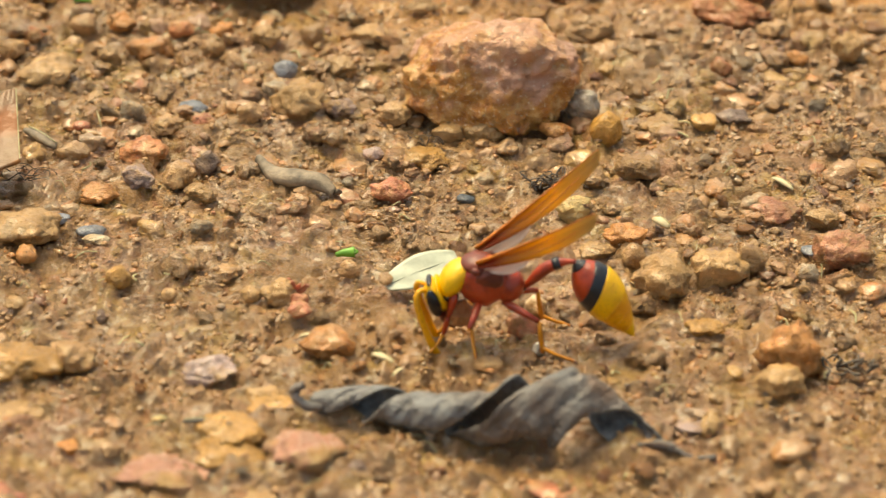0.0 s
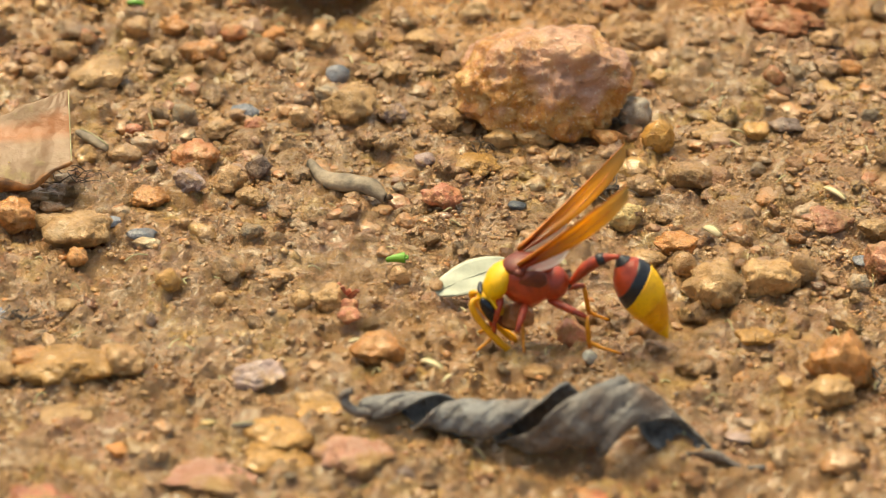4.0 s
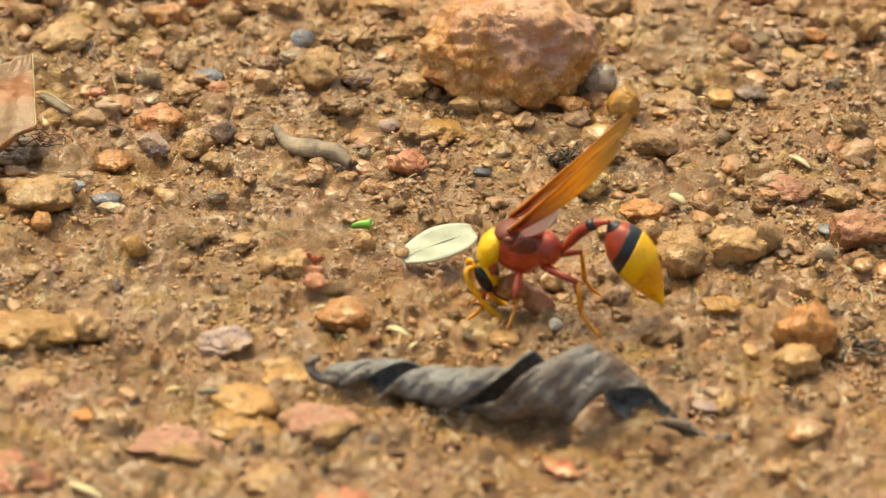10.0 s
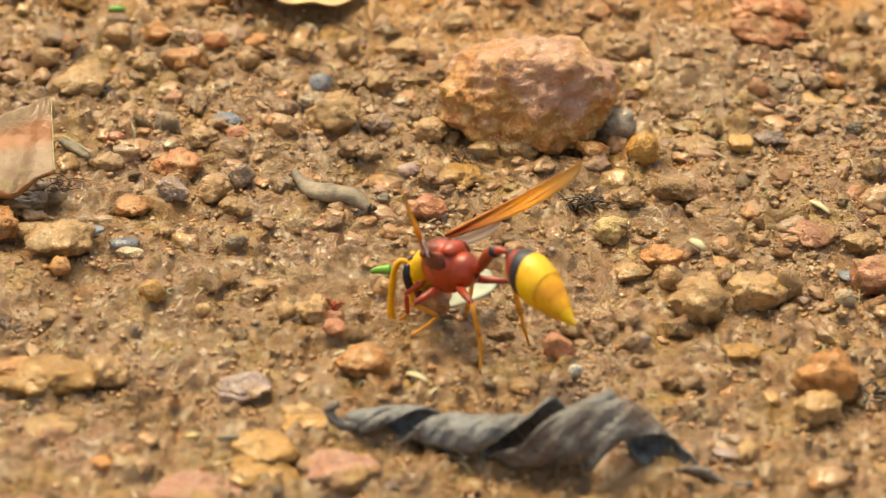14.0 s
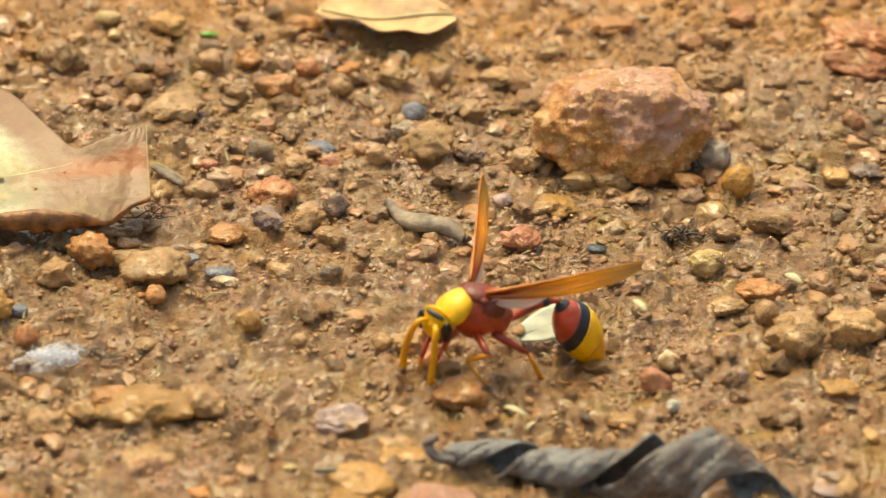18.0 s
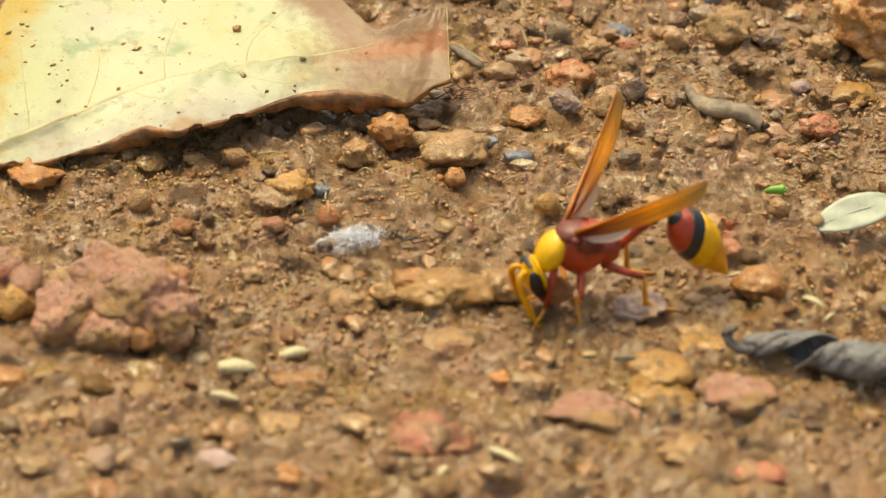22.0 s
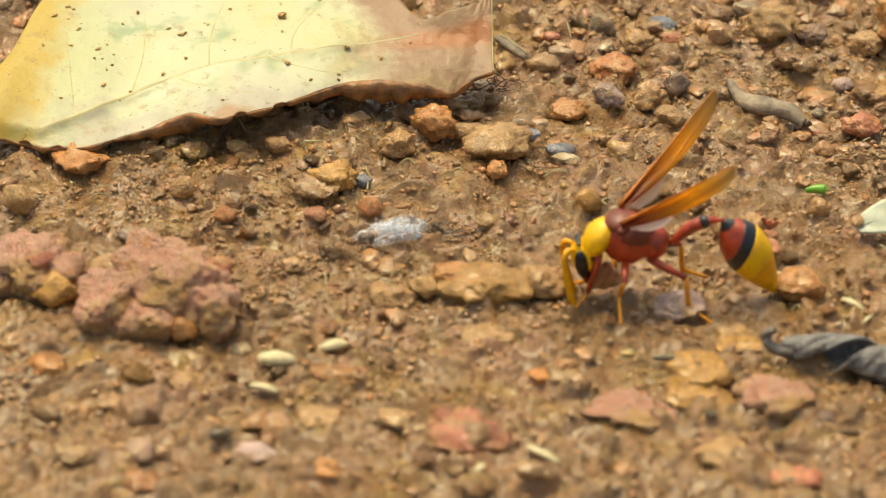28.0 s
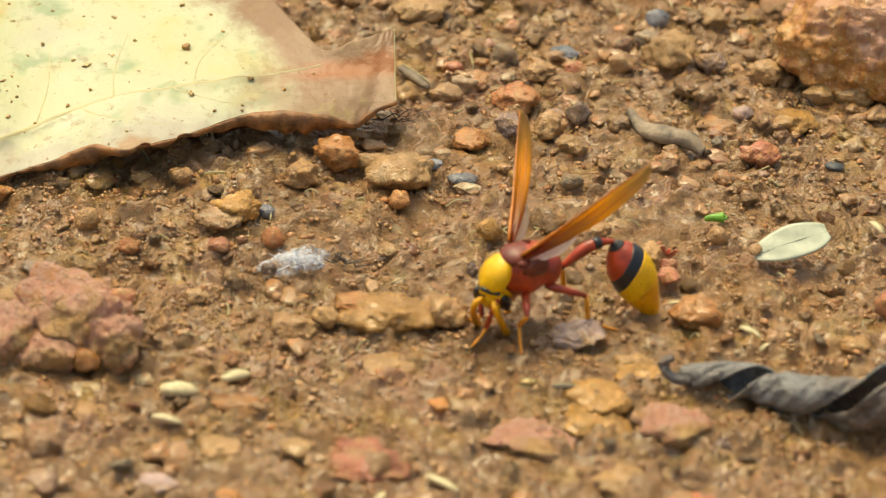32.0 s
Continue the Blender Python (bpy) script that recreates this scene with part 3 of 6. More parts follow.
def big_rock():
    """The one large laterite block: paler pink towards the top, orange pitted face."""
    me = stone_mesh(23.5 * MM, 15 * MM, 13.2 * MM, 414, 6, True, 0.5)
    off = Vector((3.1, 7.7, 1.9))
    for v in me.vertices:
        v.co = Vector([s * MM * math.copysign(min(1.0, abs(c / (s * MM))) ** 0.82, c) for c, s in zip(v.co, (13.0, 7.5, 6.4))])
        low = max(0.0, 0.35 - v.co.z / (6.6 * MM)) / 1.35
        v.co.x = v.co.x * (1 - 0.30 * low) + 2.4 * MM * low
        v.co.z += 0.0009 * math.sin(v.co.x * 300 + 1.0) * max(0.0, v.co.z / (6.6 * MM))
        n = v.co.normalized()
        v.co += n * (0.0008 * noise.noise(v.co * 260 + off) + 0.0006 * noise.noise(v.co * 520 + off) + 0.0004 * noise.noise(v.co * 1200 + off))
    m, nt, b = nodes_of("laterite_block")
    co = obj_coord(nt)
    big, mid, fine = noise_at(nt, co, 110, 5, 0.6), noise_at(nt, co, 480, 6, 0.7), noise_at(nt, co, 2300, 4, 0.65)
    face = ramp_of(nt, mid, [(0.3, (0.34, 0.10, 0.02)), (0.42, (0.62, 0.235, 0.04)), (0.56, (0.72, 0.36, 0.09)), (0.68, (0.82, 0.55, 0.24))])
    face = blend(nt, face, (0.62, 0.27, 0.13), span(nt, big, 0.54, 0.66, 0, 0.5))
    sep = nt.nodes.new("ShaderNodeSeparateXYZ")
    nt.links.new(co, sep.inputs[0])
    patch = noise_at(nt, co, 190, 4, 0.6)
    face = blend(nt, face, (0.66, 0.35, 0.24), span(nt, patch, 0.52, 0.62, 0, 0.6))
    # paler pink with height, its lower limit broken up by noise
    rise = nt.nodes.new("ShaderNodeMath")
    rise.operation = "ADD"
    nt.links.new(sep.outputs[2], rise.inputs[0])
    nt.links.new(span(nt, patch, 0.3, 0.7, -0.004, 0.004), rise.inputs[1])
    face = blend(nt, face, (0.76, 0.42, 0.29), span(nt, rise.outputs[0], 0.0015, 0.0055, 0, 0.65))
    face = blend(nt, face, (0.85, 0.70, 0.48), span(nt, fine, 0.60, 0.66, 0, 0.85))
    b.inputs["Coat Weight"].default_value = 0.35
    b.inputs["Coat Roughness"].default_value = 0.22
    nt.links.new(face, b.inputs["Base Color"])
    nt.links.new(span(nt, mid, 0.3, 0.7, 0.3, 0.65), b.inputs["Roughness"])
    relief(nt, b, [(mid, 1.0, 0.0016), (noise_at(nt, co, 1100, 5, 0.7), 0.9, 0.0008), (fine, 0.9, 0.0005)])
    me.name = "rock"
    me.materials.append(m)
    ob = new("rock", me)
    ob.location = (9.7 * MM, 35.8 * MM, 4.6 * MM)
    ob.rotation_euler = (0, 0, radians(-8))
    TAKEN.extend(((11, 37, 11), (6, 52, 8), (16, 52, 8)))
    tagged(ob, "large orange laterite rock with a paler pink top", "rock")


big_rock()
stone("pebble", -36.9, 46.2, 3.2, 2.7, 2.4, "tan", "rounded tan pebble bedded in damp soil")
stone("stone", -32.2, 46.9, 6.1, 5.1, 3.8, "orange", "angular orange-brown stone bedded in damp soil")
stone("stone", -44.2, 40.8, 7.7, 6.5, 3.2, "tan", "flat tan stone bedded in damp soil")
stone("pebble", -24.0, 48.4, 3.0, 2.5, 2.5, "brown", "rounded dull brown pebble bedded in damp soil")
stone("pebble", -25.6, 33.9, 3.7, 2.5, 1.3, "slate", "flat blue-grey pebble bedded in damp soil")
stone("pebble", -23.8, 30.0, 3.0, 2.5, 1.8, "red", "rounded brick-red pebble bedded in damp soil")
stone("pebble", -28.2, 28.1, 4.3, 3.7, 2.7, "brown", "rounded dull brown pebble bedded in damp soil")
stone("pebble", -38.6, 28.6, 2.2, 1.8, 1.3, "red", "rounded brick-red pebble bedded in damp soil")
stone("pebble", -32.6, 31.4, 3.4, 2.9, 2.9, "grey", "rounded grey pebble bedded in damp soil")
stone("stone", -30.5, 21.6, 6.1, 5.2, 3.2, "rust", "angular rough rust-red stone bedded in damp soil")
stone("pebble", -22.7, 18.7, 3.3, 2.8, 3.0, "dark", "rounded dark grey-brown pebble bedded in damp soil")
stone("pebble", -25.9, 14.7, 4.6, 3.9, 3.8, "brown", "rounded dull brown pebble bedded in damp soil")
stone("pebble", -30.2, 15.6, 4.3, 3.7, 2.7, "mauve", "rounded purplish grey pebble bedded in damp soil")
stone("pebble", -23.0, 11.8, 4.2, 3.6, 2.4, "tan", "rounded tan pebble bedded in damp soil")
stone("pebble", -34.6, 11.7, 4.7, 4.0, 2.1, "orange", "flat orange-brown pebble bedded in damp soil")
stone("stone", -42.1, 1.5, 7.9, 6.7, 4.2, "tan", "angular tan stone bedded in damp soil")
stone("pebble", -41.4, -2.6, 2.7, 2.3, 2.5, "orange", "rounded orange-brown pebble bedded in damp soil")
stone("pebble", -38.9, 6.6, 3.0, 2.0, 1.0, "slate", "flat blue-grey pebble bedded in damp soil")
stone("pebble", -34.8, 4.1, 3.6, 2.4, 1.3, "slate", "flat blue-grey pebble bedded in damp soil")
stone("pebble", -34.1, 2.1, 3.4, 2.3, 1.2, "cream", "flat pale cream pebble bedded in damp soil")
stone("pebble", -22.5, 4.8, 2.7, 2.3, 2.0, "grey", "rounded grey pebble bedded in damp soil")
stone("pebble", -14.4, 10.5, 2.1, 1.8, 0.9, "mauve", "flat purplish grey pebble bedded in damp soil")
stone("stone", -13.0, 33.0, 7.1, 6.1, 4.7, "tan", "angular tan stone bedded in damp soil")
stone("pebble", -1.0, 31.9, 4.9, 4.2, 3.1, "brown", "rounded dull brown pebble bedded in damp soil")
stone("pebble", -0.8, 13.4, 5.0, 4.2, 2.8, "red", "rounded brick-red pebble bedded in damp soil")
stone("pebble", 3.1, 22.0, 5.6, 4.8, 2.1, "ochre", "flat ochre pebble bedded in damp soil")
stone("pebble", 7.9, 13.4, 2.2, 1.9, 1.0, "black", "rounded black pebble bedded in damp soil")
stone("pebble", 21.7, 34.0, 4.6, 3.9, 4.4, "ash", "rounded grey pebble bedded in damp soil")
stone("pebble", 24.6, 28.2, 4.3, 3.6, 4.4, "honey", "smooth rounded honey-brown pebble bedded in damp soil")
stone("stone", 9.6, 28.8, 6.2, 5.3, 3.5, "tan", "angular tan stone bedded in damp soil")
stone("pebble", 18.4, 28.7, 4.5, 3.8, 2.6, "orange", "rounded orange-brown pebble bedded in damp soil")
stone("pebble", 20.5, 9.7, 4.3, 3.6, 3.3, "yellow", "rounded pale yellow pebble bedded in damp soil")
stone("pebble", 22.7, 17.8, 4.1, 3.5, 2.3, "brown", "rounded dull brown pebble bedded in damp soil")
stone("pebble", 28.1, 20.0, 5.6, 4.7, 3.1, "brown", "rounded dull brown pebble bedded in damp soil")
stone("pebble", 26.2, 4.5, 5.1, 4.4, 2.7, "orange", "rounded orange-brown pebble bedded in damp soil")
stone("stone", 43.8, 10.7, 6.1, 5.2, 2.4, "pink", "flat pinkish red stone bedded in damp soil")
stone("pebble", 49.0, 8.9, 4.3, 3.6, 2.5, "tan", "rounded tan pebble bedded in damp soil")
stone("pebble", 39.3, 45.4, 3.2, 2.7, 2.8, "rust", "rounded rough rust-red pebble bedded in damp soil")
stone("pebble", 36.5, 31.5, 3.4, 2.9, 2.3, "ochre", "rounded ochre pebble bedded in damp soil")
stone("pebble", 47.4, 3.1, 2.6, 2.2, 1.0, "slate", "flat blue-grey pebble bedded in damp soil")
stone("stone", 50.7, 0.1, 7.0, 6.0, 5.1, "pink", "angular pinkish red stone bedded in damp soil")
stone("stone", 29.9, -7.4, 7.0, 6.0, 5.7, "tan", "angular tan stone bedded in damp soil")
stone("stone", 36.5, -4.4, 6.6, 5.6, 4.5, "tan", "angular tan stone bedded in damp soil")
stone("pebble", 40.0, -0.9, 3.8, 3.2, 4.0, "brown", "rounded dull brown pebble bedded in damp soil")
stone("pebble", 46.3, -2.9, 2.7, 2.3, 2.3, "grey", "rounded grey pebble bedded in damp soil")
stone("pebble", 34.4, -14.4, 4.8, 3.3, 1.7, "ochre", "flat ochre pebble bedded in damp soil")
stone("stone", 43.5, -23.2, 7.9, 6.7, 7.5, "orange", "angular orange-brown stone bedded in damp soil")
stone("pebble", 41.9, -25.8, 5.4, 4.6, 3.7, "tan", "rounded tan pebble bedded in damp soil")
stone("pebble", 32.5, -32.9, 4.8, 4.1, 2.2, "mauve", "rounded purplish grey pebble bedded in damp soil")
stone("stone", -6.4, -20.1, 6.2, 5.3, 3.4, "orange", "angular orange-brown stone bedded in damp soil")
stone("pebble", -10.0, -12.4, 2.8, 2.4, 1.6, "red", "rounded brick-red pebble bedded in damp soil")
stone("pebble", -12.5, -10.1, 4.4, 3.7, 3.2, "tan", "rounded tan pebble bedded in damp soil")
stone("pebble", -30.7, -7.1, 2.8, 2.3, 2.7, "ochre", "rounded ochre pebble bedded in damp soil")
stone("pebble", -24.7, -10.0, 2.1, 1.8, 1.7, "brown", "rounded dull brown pebble bedded in damp soil")
stone("stone", -16.1, -37.3, 7.6, 6.5, 5.3, "ochre", "angular ochre stone bedded in damp soil")
stone("stone", -22.5, -44.2, 9.7, 6.6, 3.4, "pink", "flat pinkish red stone bedded in damp soil")
stone("stone", -39.0, -49.6, 7.9, 6.7, 3.8, "red", "angular brick-red stone bedded in damp soil")
stone("stone", -8.0, -41.2, 8.7, 7.4, 6.8, "pink", "angular pinkish red stone bedded in damp soil")
stone("stone", 17.2, -45.6, 6.3, 4.2, 2.2, "red", "flat brick-red stone bedded in damp soil")
stone("stone", -39.7, -26.2, 11.4, 7.7, 4.0, "ochre", "flat ochre stone bedded in damp soil")
stone("stone", -33.7, -24.0, 6.0, 5.1, 3.5, "brown", "angular dull brown stone bedded in damp soil")
stone("pebble", 16.2, -19.4, 1.7, 1.4, 1.8, "white", "rounded white pebble bedded in damp soil")
stone("pebble", 14.4, -15.4, 3.8, 3.2, 3.2, "red", "rounded brick-red pebble bedded in damp soil")
stone("pebble", 15.9, -11.1, 2.7, 2.3, 2.5, "cream", "rounded pale cream pebble bedded in damp soil")
stone("pebble", 1.9, -33.9, 3.5, 3.0, 2.1, "tan", "rounded tan pebble bedded in damp soil")
stone("pebble", -11.8, -30.5, 5.9, 4.6, 2.1, "ochre", "flat ochre pebble bedded in damp soil")
stone("pebble", 10.7, -22.4, 3.6, 2.8, 1.3, "brown", "flat dull brown pebble bedded in damp soil")
stone("pebble", 27.0, -0.5, 2.9, 2.5, 3.1, "brown", "rounded dull brown pebble bedded in damp soil")
stone("pebble", 23.0, 1.6, 4.5, 3.8, 1.9, "tan", "flat tan pebble bedded in damp soil")
stone("pebble", 23.3, -12.8, 2.7, 2.3, 1.8, "mauve", "rounded purplish grey pebble bedded in damp soil")
stone("pebble", -15.6, -9.9, 2.5, 2.1, 2.1, "tan", "rounded tan pebble bedded in damp soil")
stone("pebble", -5.0, -3.9, 2.8, 2.4, 2.2, "brown", "rounded dull brown pebble bedded in damp soil")
stone("pebble", -3.1, 23.1, 2.9, 2.5, 1.8, "mauve", "rounded purplish grey pebble bedded in damp soil")
stone("pebble", 31.4, 31.8, 5.4, 4.2, 1.9, "tan", "flat tan pebble bedded in damp soil")
stone("pebble", 40.4, 33.9, 4.8, 3.2, 1.7, "dark", "flat dark grey-brown pebble bedded in damp soil")
stone("pebble", 49.0, 48.8, 3.1, 2.6, 2.3, "orange", "rounded orange-brown pebble bedded in damp soil")
stone("pebble", 55.4, 49.8, 4.2, 3.6, 4.5, "tan", "rounded tan pebble bedded in damp soil")
stone("pebble", 46.7, 57.0, 4.3, 3.7, 2.5, "brown", "rounded dull brown pebble bedded in damp soil")
stone("pebble", -8.1, 44.2, 4.2, 3.6, 2.5, "tan", "rounded tan pebble bedded in damp soil")
stone("pebble", -15.4, 37.9, 4.1, 3.5, 2.4, "grey", "rounded grey pebble bedded in damp soil")
stone("pebble", -18.4, 31.8, 3.4, 2.9, 2.7, "brown", "rounded dull brown pebble bedded in damp soil")
stone("pebble", -7.6, 34.0, 4.1, 3.5, 2.4, "mauve", "rounded purplish grey pebble bedded in damp soil")
stone("pebble", -49.1, 46.7, 3.5, 3.0, 2.7, "brown", "rounded dull brown pebble bedded in damp soil")
stone("pebble", -23.5, 53.2, 3.3, 2.8, 2.3, "orange", "rounded orange-brown pebble bedded in damp soil")
stone("pebble", -17.7, 51.9, 4.3, 3.6, 2.5, "tan", "rounded tan pebble bedded in damp soil")
stone("pebble", -12.0, 52.0, 3.6, 3.0, 3.2, "brown", "rounded dull brown pebble bedded in damp soil")
stone("pebble", -28.5, 53.7, 3.6, 3.0, 2.2, "rust", "rounded rough rust-red pebble bedded in damp soil")
stone("pebble", -46.8, 51.0, 2.8, 2.4, 2.0, "rust", "rounded rough rust-red pebble bedded in damp soil")
stone("pebble", 23.4, 56.0, 5.7, 4.9, 3.0, "brown", "rounded dull brown pebble bedded in damp soil")
stone("stone", 41.6, 61.6, 10.6, 7.2, 3.7, "rust", "flat rough rust-red stone bedded in damp soil")
stone("pebble", -83.3, -47.0, 4.4, 3.8, 4.7, "orange", "rounded orange-brown pebble bedded in damp soil")
stone("stone", -88.5, -8.9, 7.0, 6.0, 3.0, "orange", "flat orange-brown stone bedded in damp soil")
stone("pebble", -93.4, -17.9, 3.8, 3.2, 3.9, "tan", "rounded tan pebble bedded in damp soil")
stone("pebble", -75.9, -12.1, 2.9, 2.5, 3.0, "brown", "rounded dull brown pebble bedded in damp soil")
stone("pebble", -61.0, -8.9, 5.8, 4.7, 2.0, "brown", "flat dull brown pebble bedded in damp soil")
stone("pebble", -54.3, -12.4, 2.9, 2.4, 2.9, "rust", "rounded rough rust-red pebble bedded in damp soil")
stone("pebble", -60.2, -14.0, 2.9, 2.4, 1.7, "red", "rounded brick-red pebble bedded in damp soil")
stone("pebble", -49.6, -29.1, 5.4, 4.6, 2.8, "brown", "rounded dull brown pebble bedded in damp soil")
stone("pebble", -46.5, -26.4, 3.3, 2.8, 2.4, "tan", "rounded tan pebble bedded in damp soil")
stone("pebble", -43.7, -23.0, 5.2, 4.2, 1.8, "orange", "flat orange-brown pebble bedded in damp soil")
stone("stone", -53.0, -42.4, 6.4, 4.0, 2.3, "orange", "flat orange-brown stone bedded in damp soil")
stone("pebble", -47.8, -37.6, 3.2, 2.7, 1.8, "brown", "rounded dull brown pebble bedded in damp soil")
stone("pebble", -69.8, -42.5, 3.5, 3.0, 2.2, "cream", "rounded pale cream pebble bedded in damp soil")
stone("pebble", -68.8, -46.0, 4.1, 3.3, 1.4, "brown", "flat dull brown pebble bedded in damp soil")
stone("pebble", -52.0, -58.8, 4.3, 3.6, 3.2, "orange", "rounded orange-brown pebble bedded in damp soil")
stone("stone", -38.2, -51.6, 8.6, 7.3, 5.7, "red", "angular brick-red stone bedded in damp soil")
stone("stone", -15.6, -39.9, 7.6, 6.4, 3.0, "ochre", "flat ochre stone bedded in damp soil")
stone("pebble", -49.8, 4.8, 5.8, 5.0, 4.3, "orange", "rounded orange-brown pebble bedded in damp soil")
stone("pebble", -53.5, 1.0, 4.5, 3.8, 2.9, "brown", "rounded dull brown pebble bedded in damp soil")
stone("pebble", -59.4, -6.9, 5.7, 4.9, 3.2, "ochre", "rounded ochre pebble bedded in damp soil")
stone("stone", -39.3, -34.2, 7.1, 6.1, 2.8, "tan", "flat tan stone bedded in damp soil")
stone("pebble", -34.8, -23.6, 3.6, 3.1, 2.0, "brown", "rounded dull brown pebble bedded in damp soil")
stone("stone", -19.1, -25.2, 6.0, 5.1, 2.6, "mauve", "flat purplish grey stone bedded in damp soil")
stone("pebble", -12.8, -29.6, 4.8, 3.4, 1.7, "tan", "flat tan pebble bedded in damp soil")
stone("pebble", -54.1, -49.9, 5.2, 4.3, 1.8, "tan", "flat tan pebble bedded in damp soil")
stone("pebble", -75.5, -51.2, 2.9, 2.4, 2.2, "brown", "rounded dull brown pebble bedded in damp soil")
stone("pebble", -58.6, -50.7, 2.6, 2.0, 0.9, "slate", "flat blue-grey pebble bedded in damp soil")
stone("pebble", -46.1, -49.0, 4.0, 3.4, 2.6, "tan", "rounded tan pebble bedded in damp soil")
stone("pebble", -66.3, -56.1, 3.4, 2.9, 2.8, "ochre", "rounded ochre pebble bedded in damp soil")
stone("pebble", -59.3, -56.7, 4.5, 3.8, 2.2, "mauve", "rounded purplish grey pebble bedded in damp soil")
stone("pebble", -77.1, -59.7, 5.1, 4.3, 2.8, "tan", "rounded tan pebble bedded in damp soil")
stone("pebble", -69.5, -62.9, 4.5, 3.8, 2.2, "rust", "rounded rough rust-red pebble bedded in damp soil")
stone("pebble", -29.8, -38.3, 3.5, 3.0, 1.5, "tan", "flat tan pebble bedded in damp soil")
stone("pebble", -32.1, -39.4, 3.3, 2.8, 2.1, "orange", "rounded orange-brown pebble bedded in damp soil")
stone("pebble", -64.2, -39.8, 2.4, 2.0, 1.6, "cream", "rounded pale cream pebble bedded in damp soil")
stone("pebble", -72.4, -52.0, 2.9, 2.4, 1.9, "ochre", "rounded ochre pebble bedded in damp soil")
stone("pebble", -30.6, -7.1, 2.8, 2.4, 2.0, "ochre", "rounded ochre pebble bedded in damp soil")
stone("pebble", -66.9, -0.9, 3.0, 2.5, 2.2, "brown", "rounded dull brown pebble bedded in damp soil")
stone("pebble", -71.4, -1.3, 2.6, 2.2, 1.4, "tan", "rounded tan pebble bedded in damp soil")
stone("pebble", -41.4, -12.1, 2.9, 2.4, 1.5, "tan", "rounded tan pebble bedded in damp soil")
stone("pebble", -70.0, -15.6, 2.7, 2.3, 1.6, "rust", "rounded rough rust-red pebble bedded in damp soil")
stone("pebble", -56.3, -6.3, 2.3, 1.9, 1.3, "slate", "rounded blue-grey pebble bedded in damp soil")
stone("pebble", -45.6, 5.3, 3.9, 3.3, 2.2, "tan", "rounded tan pebble bedded in damp soil")
stone("pebble", -5.1, -51.8, 5.6, 4.1, 2.0, "red", "flat brick-red pebble bedded in damp soil")
stone("stone", -12.6, -49.3, 6.3, 5.1, 2.2, "tan", "flat tan stone bedded in damp soil")
stone("stone", 42.1, 65.0, 10.9, 9.3, 5.3, "rust", "angular rough rust-red stone bedded in damp soil")
stone("pebble", -47.2, 63.4, 5.5, 4.7, 2.5, "ochre", "flat ochre pebble bedded in damp soil")
stone("pebble", -55.4, 64.4, 3.6, 3.1, 2.2, "yellow", "rounded pale yellow pebble bedded in damp soil")
stone("pebble", -24.3, 49.3, 3.1, 2.6, 2.5, "brown", "rounded dull brown pebble bedded in damp soil")
stone("stone", 23.1, 55.2, 6.4, 5.2, 2.2, "brown", "flat dull brown stone bedded in damp soil")
stone("pebble", -36.2, 55.0, 4.3, 3.6, 2.5, "orange", "rounded orange-brown pebble bedded in damp soil")
stone("pebble", 1.6, 61.6, 4.3, 3.7, 2.5, "tan", "rounded tan pebble bedded in damp soil")
stone("pebble", 38.9, 71.6, 5.1, 4.4, 2.2, "orange", "flat orange-brown pebble bedded in damp soil")
stone("pebble", -60.1, 52.1, 5.7, 4.8, 4.0, "brown", "rounded dull brown pebble bedded in damp soil")
stone("stone", 9.5, 68.8, 6.6, 4.5, 2.3, "orange", "flat orange-brown stone bedded in damp soil")
stone("pebble", 26.5, 73.8, 4.4, 3.8, 2.1, "rust", "rounded rough rust-red pebble bedded in damp soil")
stone("pebble", -41.1, 53.7, 3.6, 3.0, 2.8, "brown", "rounded dull brown pebble bedded in damp soil")
stone("pebble", -4.7, 53.5, 5.0, 4.2, 2.1, "tan", "flat tan pebble bedded in damp soil")
stone("pebble", 19.7, 66.0, 3.6, 3.1, 1.8, "rust", "rounded rough rust-red pebble bedded in damp soil")
stone("pebble", -29.8, 65.0, 4.4, 3.7, 2.6, "orange", "rounded orange-brown pebble bedded in damp soil")
stone("pebble", 5.6, 28.3, 4.0, 3.4, 2.4, "tan", "rounded tan pebble bedded in damp soil")
stone("pebble", -14.8, 42.6, 3.1, 2.6, 2.8, "slate", "rounded blue-grey pebble bedded in damp soil")


def conglomerate(x, y, lumps, seed, label):
    """A low mound of rounded lumps cemented with mud; each lump: place, width, depth and height in millimetres."""
    root = tagged(new("stone"), label, "stone", "stones and pebbles on the soil")
    root.location = (x * MM, y * MM, ground_z(x, y))
    for k, (dx, dy, z, w, d, h, colour) in enumerate(lumps):
        me = stone_mesh(w * MM, d * MM, h * MM, seed + k * 7, 5 if w > 6 else 3, True, 0.75)
        me.name = "lump"
        me.materials.append(STONE[colour])
        ob = new("lump", me)
        ob.parent = root
        ob.location = (dx * MM, dy * MM, z * MM)
        ob.rotation_euler = (0, 0, radians(k * 47 % 60 - 30))
        TAKEN.append((x + dx, y + dy, w / 2))


